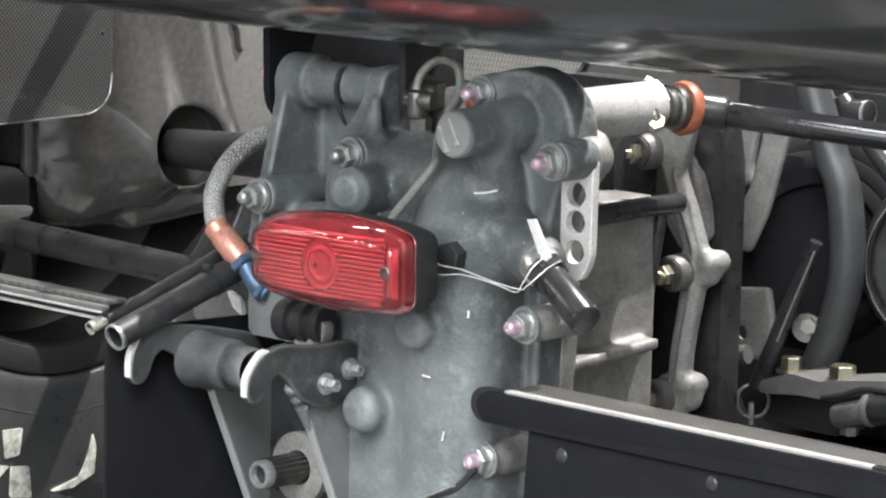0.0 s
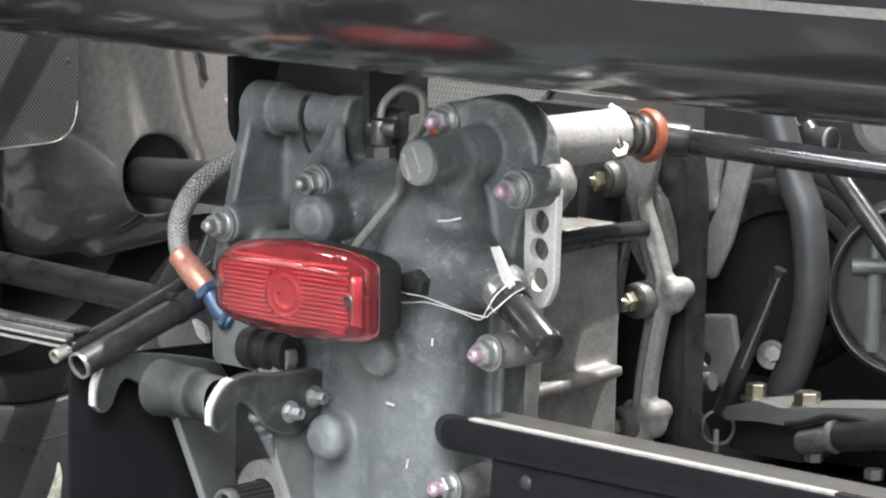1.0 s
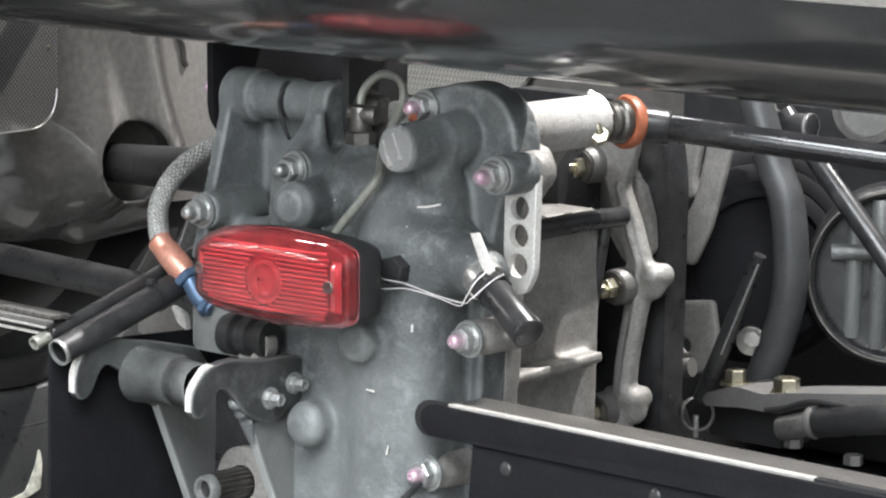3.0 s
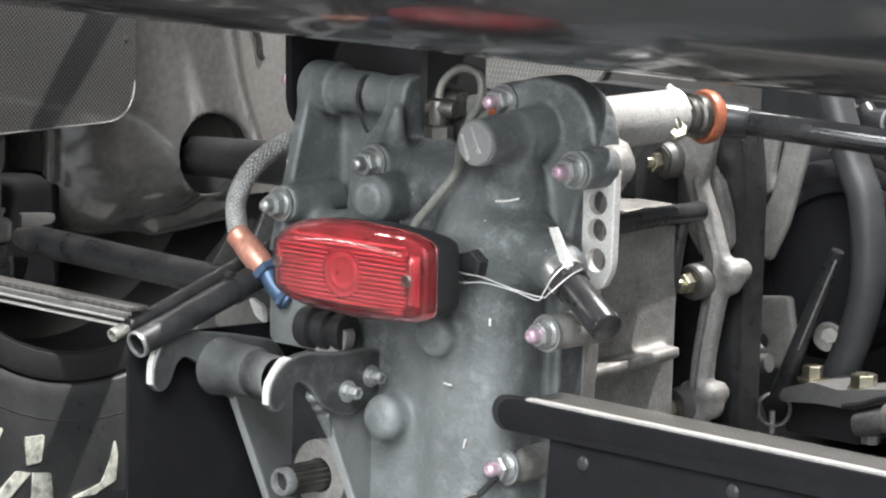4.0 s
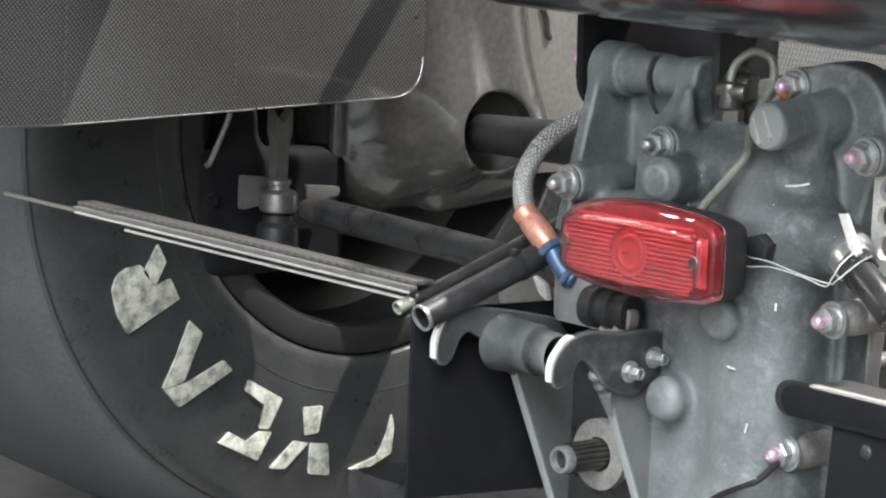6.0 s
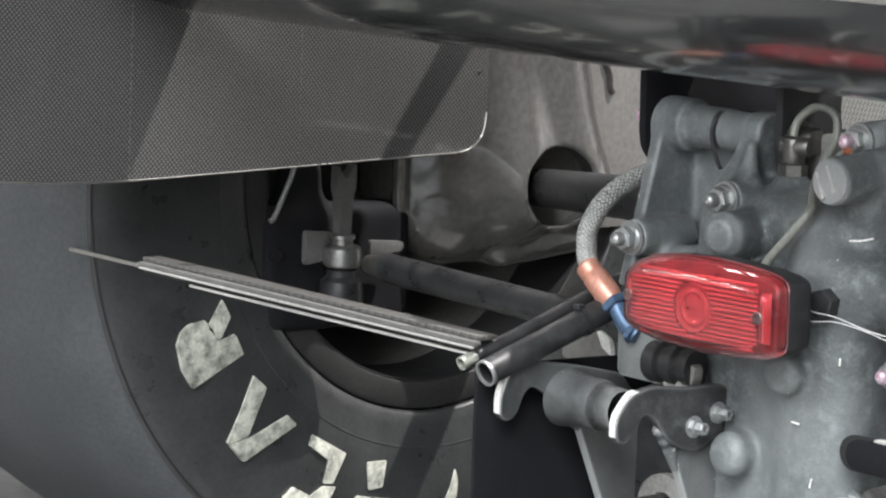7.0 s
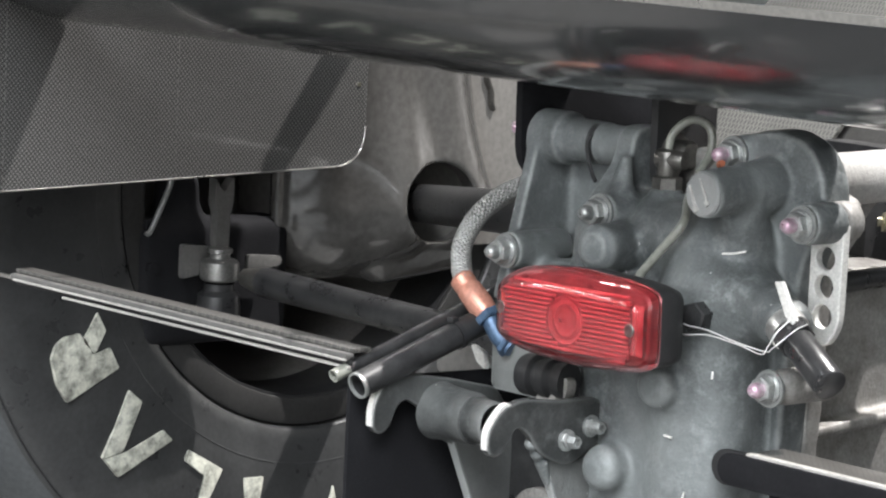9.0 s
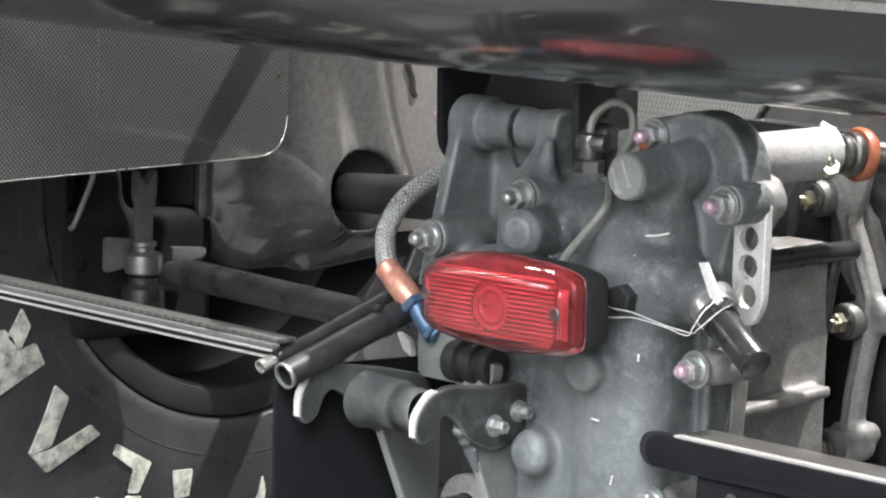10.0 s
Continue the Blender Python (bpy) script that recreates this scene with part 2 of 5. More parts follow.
RED_GLASS = glass_material("red_lens_plastic", (0.93, 0.39, 0.41), 0.03, 1.55, 0.985)
WIRE = material("stainless_wire", (0.85, 0.85, 0.83), 0.35, 0.5)
CARBON = weave_material("woven_carbon_plate", (0.030, 0.0292, 0.0285), (0.138, 0.134, 0.129), 0.0038, ("Y", "Z", "X_AXIS"), 0.36, 5, 0.19, 0.0019)
CARBON_LIP = weave_material("woven_carbon_floor", (0.05, 0.048, 0.045), (0.105, 0.10, 0.093), 0.0031, ("X", "Y", "Z_AXIS"), 0.4, 45)
CARBON_GREY = weave_material("woven_carbon_cover", (0.10, 0.097, 0.09), (0.04, 0.04, 0.037), 0.0042, ("X", "Z", "Y_AXIS"), 0.5, 0, 0.25)
FLOOR = material("dark_hall_floor", (0.15, 0.148, 0.145), 0.5, 0.0, (0.18, 0.178, 0.175), 0.6, 3, 60, 0.05)
WALL = material("pale_hall_wall", (0.55, 0.56, 0.54), 0.7, 0.0, (0.5, 0.51, 0.49), 0.5, 2, 40, 0.05)
DARK_WALL = material("dark_hall_drape", (0.05, 0.052, 0.06), 0.8, 0.0, (0.07, 0.07, 0.08), 0.5, 4, 60, 0.1)
WHITE_PLUG = weathered(material("scuffed_plug_face", (0.17, 0.18, 0.18), 0.5, 0.2, (0.24, 0.25, 0.25), 0.7, 120, 520, 0.4, 0.12), (0.5, 0.5, 0.49), (0.22, 0.23, 0.23))
BRAID = material("dull_steel_braid", (0.42, 0.42, 0.405), 0.46, 0.55, (0.28, 0.275, 0.265), 0.6, 260, 700, 0.1)

# ---- shaping ----
def finish(bm, sharp=38):
    bmesh.ops.recalc_face_normals(bm, faces=bm.faces[:])
    for f in bm.faces:
        f.smooth = True
    lim = radians(sharp)
    for e in bm.edges:
        e.smooth = not (len(e.link_faces) == 2 and e.calc_face_angle(0) > lim)


def mesh_of(name, bm, mat, sharp=38):
    finish(bm, sharp)
    me = bpy.data.meshes.new(name)
    bm.to_mesh(me)
    bm.free()
    me.materials.append(mat)
    return me


def part(name, bm, mat, parent, label="", sharp=38):
    me = bm if isinstance(bm, bpy.types.Mesh) else mesh_of(name, bm, mat, sharp)
    ob = new(name, me)
    if parent:
        ob.parent = parent
        up, m = parent, Matrix()
        while up:
            m = up.matrix_basis @ m
            up = up.parent
        if parent.parent is None and parent.type == "EMPTY":
            ob.matrix_parent_inverse = m.inverted()
    return tagged(ob, label)


def thing(name, at, label, category, group="", kind=""):
    ob = new(name)
    ob.empty_display_size = 0.02
    ob.matrix_basis = Matrix.Translation(at)
    return tagged(ob, label, category, group, kind)


def solid(name, bm, mat, label, category, group="", kind="", sharp=38):
    return tagged(new(name, mesh_of(name, bm, mat, sharp)), label, category, group, kind)


def frame_of(axis):
    z = Vector(axis).normalized()
    x = z.cross(Vector((0, 0, 1)) if abs(z.z) < 0.9 else Vector((1, 0, 0))).normalized()
    return x, z.cross(x), z


def lathe(bm, at, axis, profile, seg=40, close=False):
    """Turns (radius, height) pairs about the axis through at."""
    at, (x, y, z) = Vector(at), frame_of(axis)
    rings = []
    for r, h in profile:
        if r < 1e-6:
            rings.append([bm.verts.new(at + z * h)])
        else:
            rings.append([bm.verts.new(at + z * h + (x * math.cos(a) + y * math.sin(a)) * r)
                          for a in (2 * math.pi * i / seg for i in range(seg))])
    pairs = list(zip(rings, rings[1:]))
    if close:
        pairs.append((rings[-1], rings[0]))
    for a, b in pairs:
        for i in range(seg):
            j = (i + 1) % seg
            if len(a) == 1 and len(b) == 1:
                continue
            if len(a) == 1:
                bm.faces.new((a[0], b[i], b[j]))
            elif len(b) == 1:
                bm.faces.new((a[i], a[j], b[0]))
            else:
                bm.faces.new((a[i], a[j], b[j], b[i]))
    return bm


def rod(bm, p0, p1, r, r1=None, seg=28, round_=0.0):
    p0, p1 = Vector(p0), Vector(p1)
    r1 = r if r1 is None else r1
    n = (p1 - p0).length
    e = round_ or min(r, r1) * 0.12
    prof = [(0, 0), (r - e, 0), (r - e * 0.3, e * 0.3), (r, e), (r1, n - e), (r1 - e * 0.3, n - e * 0.3), (r1 - e, n), (0, n)]
    return lathe(bm, p0, p1 - p0, prof, seg)


def pipe(bm, p0, p1, r, wall, seg=32):
    p0, p1 = Vector(p0), Vector(p1)
    n = (p1 - p0).length
    return lathe(bm, p0, p1 - p0, [(r, 0), (r, n), (r - wall, n), (r - wall, 0)], seg, True)


def hexagon(bm, at, axis, across, height, chamfer=0.0):
    at, (x, y, z) = Vector(at), frame_of(axis)
    r, c = across / math.sqrt(3), chamfer or across * 0.06
    rings = []
    for rr, h in ((r - c, 0), (r, c), (r, height - c), (r - c, height)):
        rings.append([bm.verts.new(at + z * h + (x * math.cos(a) + y * math.sin(a)) * rr)
                      for a in (math.pi / 3 * i + 0.3 for i in range(6))])
    for a, b in zip(rings, rings[1:]):
        for i in range(6):
            bm.faces.new((a[i], a[(i + 1) % 6], b[(i + 1) % 6], b[i]))
    bm.faces.new(rings[0][::-1])
    bm.faces.new(rings[-1])
    return bm


def spline(points, steps=10):
    """A smooth line through the points."""
    pts = [Vector(p) for p in points]
    pts = [2 * pts[0] - pts[1]] + pts + [2 * pts[-1] - pts[-2]]
    out = []
    for a, b, c, d in zip(pts, pts[1:], pts[2:], pts[3:]):
        for i in range(steps):
            t = i / steps
            out.append(0.5 * (2 * b + (c - a) * t + (2 * a - 5 * b + 4 * c - d) * t * t + (3 * b - a - 3 * c + d) * t ** 3))
    return out + [pts[-2]]


def sweep(bm, points, r, seg=16, smooth=10, taper=None):
    line = spline(points, smooth) if smooth else [Vector(p) for p in points]
    t0 = (line[1] - line[0]).normalized()
    x, y, _ = frame_of(t0)
    rings = []
    for k, p in enumerate(line):
        t = (line[min(k + 1, len(line) - 1)] - line[max(k - 1, 0)]).normalized()
        q = t0.rotation_difference(t)
        x, y, t0 = q @ x, q @ y, t
        rr = r if taper is None else r + (taper - r) * k / (len(line) - 1)
        rings.append([bm.verts.new(p + (x * math.cos(a) + y * math.sin(a)) * rr)
                      for a in (2 * math.pi * i / seg for i in range(seg))])
    for a, b in zip(rings, rings[1:]):
        for i in range(seg):
            j = (i + 1) % seg
            bm.faces.new((a[i], a[j], b[j], b[i]))
    bm.faces.new(rings[0][::-1])
    bm.faces.new(rings[-1])
    return bm


def prism(bm, outline, axis, a, b, bevel=0.001):
    """An outline of (y, z), (x, z) or (x, y) pairs, pushed along x, y or z from a to b."""
    def put(u, v, w):
        return {"x": (w, u, v), "y": (u, w, v), "z": (u, v, w)}[axis]
    lo = [bm.verts.new(put(u, v, a)) for u, v in outline]
    hi = [bm.verts.new(put(u, v, b)) for u, v in outline]
    n = len(outline)
    caps = [bm.faces.new(lo), bm.faces.new(hi[::-1])]
    for i in range(n):
        bm.faces.new((lo[i], hi[i], hi[(i + 1) % n], lo[(i + 1) % n]))
    if bevel:
        edges = [e for f in caps for e in f.edges]
        bmesh.ops.bevel(bm, geom=edges, offset=bevel, segments=2, affect="EDGES", profile=0.6)
    return bm


def box(bm, lo, hi, bevel=0.001):
    return prism(bm, [(lo[0], lo[1]), (hi[0], lo[1]), (hi[0], hi[1]), (lo[0], hi[1])], "z", lo[2], hi[2], bevel)


def rounded(points, radius, steps=5):
    """The outline with its corners rounded; radius may be one number or one a corner."""
    out, n = [], len(points)
    for i, p in enumerate(points):
        r = radius[i] if isinstance(radius, (list, tuple)) else radius
        p, a, b = Vector(p), Vector(points[i - 1]), Vector(points[(i + 1) % n])
        r = min(r, (a - p).length * 0.49, (b - p).length * 0.49)
        if r < 1e-5:
            out.append(tuple(p))
            continue
        q0, q1 = p + (a - p).normalized() * r, p + (b - p).normalized() * r
        for k in range(steps + 1):
            t = k / steps
            out.append(tuple((1 - t) ** 2 * q0 + 2 * t * (1 - t) * p + t * t * q1))
    return out


# cast and rounded forms: distance fields joined with fillets, then meshed
def f_capsule(P, a, b, r, r1=None):
    a, b = np.array(a), np.array(b)
    d = b - a
    t = np.clip(((P - a) @ d) / (d @ d), 0, 1)
    rr = r if r1 is None else r + (r1 - r) * t
    return np.linalg.norm(P - a - t[..., None] * d, axis=-1) - rr


def f_cyl(P, a, b, r, e=0.002, r1=None):
    a, b = np.array(a), np.array(b)
    d = b - a
    n = np.linalg.norm(d)
    h = (P - a) @ (d / n)
    rad = np.sqrt(np.maximum(((P - a) ** 2).sum(-1) - h * h, 0))
    rr = r if r1 is None else r + (r1 - r) * np.clip(h / n, 0, 1)
    u, v = rad - rr + e, np.abs(h - n / 2) - n / 2 + e
    return np.minimum(np.maximum(u, v), 0) + np.hypot(np.maximum(u, 0), np.maximum(v, 0)) - e


def f_box(P, c, half, e=0.004, turn=0.0, about="z"):
    Q = P - np.array(c)
    if turn:
        co, si = math.cos(radians(-turn)), math.sin(radians(-turn))
        i, j = {"z": (0, 1), "x": (1, 2), "y": (2, 0)}[about]
        Q = Q.copy()
        Q[..., i], Q[..., j] = co * Q[..., i] - si * Q[..., j], si * Q[..., i] + co * Q[..., j]
    q = np.abs(Q) - (np.array(half) - e)
    return np.linalg.norm(np.maximum(q, 0), axis=-1) + np.minimum(q.max(-1), 0) - e


def f_ball(P, c, radii):
    R = np.array(radii, dtype=float) * np.ones(3)
    k = np.linalg.norm((P - np.array(c)) / R, axis=-1)
    return (k - 1) * R.min()


def f_poly(P, outline, axis, a, b, e=0.0015):
    """A pushed outline, with rounded rims."""
    i, j, k = {"x": (1, 2, 0), "y": (0, 2, 1), "z": (0, 1, 2)}[axis]
    u, v = P[..., i], P[..., j]
    d2 = np.full(u.shape, 1e9)
    inside = np.zeros(u.shape, bool)
    for (x0, y0), (x1, y1) in zip(outline, outline[1:] + outline[:1]):
        ex, ey = x1 - x0, y1 - y0
        t = np.clip(((u - x0) * ex + (v - y0) * ey) / (ex * ex + ey * ey), 0, 1)
        d2 = np.minimum(d2, (u - x0 - t * ex) ** 2 + (v - y0 - t * ey) ** 2)
        cross = (y0 > v) != (y1 > v)
        inside ^= cross & (u < ex * (v - y0) / (ey if abs(ey) > 1e-12 else 1e-12) + x0)
    d = np.sqrt(d2) * np.where(inside, -1, 1) + e
    w = np.abs(P[..., k] - (a + b) / 2) - abs(b - a) / 2 + e
    return np.minimum(np.maximum(d, w), 0) + np.hypot(np.maximum(d, 0), np.maximum(w, 0)) - e


def join(a, b, k=0.006):
    h = np.clip(0.5 + 0.5 * (b - a) / k, 0, 1)
    return b + (a - b) * h - k * h * (1 - h)


def cut(a, b, k=0.002):
    return -join(-a, b, k)


def cast(name, field, lo, hi, step, mat):
    """A mesh of the surface on which the field is nought."""
    ax = [np.arange(l, h + step, step) for l, h in zip(lo, hi)]
    P = np.stack(np.meshgrid(*ax, indexing="ij"), -1).astype(np.float32)
    V = field(P)
    for s in (0, -1):
        V[s], V[:, s], V[:, :, s] = np.abs(V[s]) + 1e-5, np.abs(V[:, s]) + 1e-5, np.abs(V[:, :, s]) + 1e-5
    neg = V < 0
    n = np.array(V.shape) - 1
    acc, cnt = np.zeros((*n, 3)), np.zeros(n)
    corner = [(i, j, k) for i in (0, 1) for j in (0, 1) for k in (0, 1)]
    for c in corner:
        for a in range(3):
            if c[a]:
                continue
            d = list(c)
            d[a] = 1
            s0 = tuple(slice(c[i], c[i] + n[i]) for i in range(3))
            s1 = tuple(slice(d[i], d[i] + n[i]) for i in range(3))
            v0, v1 = V[s0], V[s1]
            m = neg[s0] != neg[s1]
            t = np.where(m, v0 / np.where(m, v0 - v1, 1), 0)
            cnt += m
            for i in range(3):
                acc[..., i] += m * (c[i] + (t if i == a else 0))
    live = cnt > 0
    ids = np.full(n, -1)
    ids[live] = np.arange(live.sum())
    base = np.stack(np.meshgrid(*[np.arange(k) for k in n], indexing="ij"), -1)[live]
    verts = np.array(lo) + (base + acc[live] / cnt[live][:, None]) * step
    quads = []
    for a in range(3):
        b, c = (a + 1) % 3, (a + 2) % 3
        s0, s1 = [slice(1, -1)] * 3, [slice(1, -1)] * 3
        s0[a], s1[a] = slice(0, -1), slice(1, None)
        m = neg[tuple(s0)] != neg[tuple(s1)]
        idx = np.argwhere(m)
        if not len(idx):
            continue
        flip = neg[tuple(s0)][m]
        g = idx.copy()
        g[:, b] += 1
        g[:, c] += 1
        q = []
        for db, dc in ((0, 0), (1, 0), (1, 1), (0, 1)):
            h = g.copy()
            h[:, b] -= db
            h[:, c] -= dc
            q.append(ids[h[:, 0], h[:, 1], h[:, 2]])
        q = np.stack(q, 1)
        q[~flip] = q[~flip][:, ::-1]
        quads.append(q)
    me = bpy.data.meshes.new(name)
    me.from_pydata(verts.tolist(), [], np.concatenate(quads).tolist())
    me.polygons.foreach_set("use_smooth", np.ones(len(me.polygons), bool))
    me.materials.append(mat)
    me.update()
    return me

# ---- the hall ----
b = bmesh.new()
box(b, (-7, -7, -0.1), (7, 9, -0.012), 0)
tagged(part("floor", b, FLOOR, None), "smooth dark grey exhibition hall floor", "floor", kind="structure")
for nm, lo, hi, mt in (("wall_north", (-7, 9, 0), (7, 9.2, 4.6), DARK_WALL), ("wall_south", (-7, -7.2, 0), (7, -7, 4.6), WALL),
                       ("wall_west", (-7.2, -7, 0), (-7, 9, 4.6), WALL), ("wall_east", (7, -7, 0), (7.2, 9, 4.6), WALL)):
    b = bmesh.new()
    box(b, lo, hi, 0)
    tagged(part(nm, b, mt, None), "plain exhibition hall wall in the gloom", "wall", kind="structure")
b = bmesh.new()
box(b, (-7, -7, 4.9), (7, 9, 5.0), 0)
tagged(part("ceiling", b, DARK_WALL, None), "dark exhibition hall ceiling", "ceiling", kind="structure")


# ---- rear wing: a gloss black beam between end plates ----
def rear_wing():
    w = thing("rear_wing_beam", (0.05, -0.05, 0.5), "gloss black carbon rear wing beam reflecting the lamp below", "wing")
    # underside: a steady curve from the low edge up to the trailing edge; the upper skin follows above it
    low = [(-0.070 - d, 0.5015 + 0.127 * d + 3.7 * d * d) for d in (0.115 * k / 10 for k in range(10, -1, -1))]
    sec = low + [(-0.0660, 0.5009), (-0.0640, 0.5022), (-0.0638, 0.5055), (-0.0670, 0.5095), (-0.085, 0.5190), (-0.112, 0.5310), (-0.140, 0.5450), (-0.165, 0.5585), (-0.1838, 0.5695)]
    b = bmesh.new()
    prism(b, [tuple(p.xy) for p in spline([(y, z, 0) for y, z in sec], 3)], "x", -0.466, 0.57, 0)
    part("wing_skin", b, BLACK_GLOSS, w)
    b = bmesh.new()
    prism(b, [(-0.1860, 0.5650), (-0.1830, 0.5648), (-0.1830, 0.5692), (-0.1865, 0.5700)], "x", -0.466, 0.57, 0.0005)
    part("trailing_edge", b, POLISHED, w, "worn pale trailing edge")
    # flap out of view, added to throw shade on the end plate's rear
    b = bmesh.new()
    prism(b, rounded([(-0.205, 0.655), (-0.12, 0.632), (-0.035, 0.625), (-0.03, 0.632), (-0.11, 0.644), (-0.203, 0.662)], 0.003), "x", -0.466, 0.57, 0.0005)
    part("shade_flap", b, BLACK_GLOSS, w, "unseen upper flap added to shade the end plate")
    # hidden rod added only to cast the diagonal stripe on the end plate
    b = bmesh.new()
    sweep(b, [(-0.387, -0.0640, 0.5060), (-0.387, 0.060, 0.5080), (-0.387, 0.1545, 0.520), (-0.387, 0.2233, 0.6327), (-0.387, 0.2840, 0.7180), (-0.387, 0.3420, 0.8000)], 0.0026, 14, 8, 0.0125)
    part("shadow_stay", b, BLACK_SATIN, w, "unseen stay added to cast the end plate's shadow stripe")
    # left pylon is darker than the right: beam's shade put into its colour
    for x, deep, mat in ((-0.122, 0.215, PYLON_BLACK), (0.002, 0.108, BLACK_MATT)):
        b = bmesh.new()
        prism(b, rounded([(0.052, 0.51), (0.054, 0.432), (0.075, 0.418), (deep - 0.006, 0.430), (deep, 0.445), (deep, 0.51)],
                         [0.002, 0.016, 0.016, 0.008, 0.008, 0.002]), "x", x - 0.003, x + 0.003, 0.0008)
        part("pylon", b, mat, w, "black wing pylon plate bolted to the gearbox")
    # plate hidden behind the beam, added to keep the spot off the cover
    b = bmesh.new()
    prism(b, rounded([(-0.150, 0.002), (0.185, 0.002), (0.185, 0.070), (0.150, 0.088), (-0.130, 0.110), (-0.150, 0.090)], 0.006), "z", 0.5085, 0.5135, 0.001)
    for x in (-0.128, 0.160):
        box(b, (x - 0.007, -0.068, 0.5090), (x + 0.007, 0.006, 0.5130), 0.001)
    part("shade_plate", b, BLACK_MATT, w, "unseen black plate added to shade the gearbox cover")
    b = bmesh.new()
    lathe(b, (0.005, 0.069, 0.4525), (1, 0, 0), [(0, 0), (0.0125, 0), (0.013, 0.002), (0.0125, 0.004), (0.0095, 0.0045), (0.0095, 0.014), (0.008, 0.016), (0, 0.016)], 32)
    part("pivot_bolt", b, DARK_METAL, w, "dark pivot bolt head")
    b = bmesh.new()
    lathe(b, (-0.1255, 0.062, 0.456), (-0.6, -0.8, 0), [(0, -0.004), (0.0045, -0.004), (0.0045, 0.006), (0.003, 0.008), (0, 0.008)], 16)
    part("painted_bolt_end", b, PINK, w, "pink paint-marked bolt end")


def end_plate():
    e = thing("wing_end_plate", (-0.47, 0.0, 0.38), "woven carbon wing end plate with a pale worn rim", "end plate")
    out = rounded([(0.224, 0.8), (0.222, 0.386), (-0.165, 0.3785), (-0.30, 0.392), (-0.36, 0.47), (-0.36, 0.8)],
                  [0.001, 0.03, 0.1, 0.05, 0.05, 0.001], 8)
    b = bmesh.new()
    prism(b, out, "x", -0.474, -0.469, 0.0006)
    part("plate", b, CARBON, e)
    line = [Vector((-0.4692, y, z)) for y, z in out if z < 0.79]
    b = bmesh.new()
    sweep(b, line, 0.0007, 6, 0)
    part("rim", b, POLISHED, e, "pale chipped rim of the plate")
    for y in (-0.118, 0.036):
        b = bmesh.new()
        n = random.Random(3 + int(y * 100))
        z = 0.381
        while z < 0.56:
            d = n.uniform(0.002, 0.007)
            box(b, (-0.4692, y - 0.0004, z), (-0.4687, y + 0.0004, z + d), 0)
            z += d + n.uniform(0.001, 0.004)
        part("ply_seam", b, UPRIGHT_GREY, e, "thin pale ply seam")
    b = bmesh.new()
    lathe(b, (-0.4687, 0.2135, 0.449), (1, 0, 0), [(0.0016, 0), (0.0016, 0.0006), (0, 0.0009)], 12)
    part("chip", b, GOLD, e, "tiny bright chip in the lacquer")


rear_wing()
end_plate()


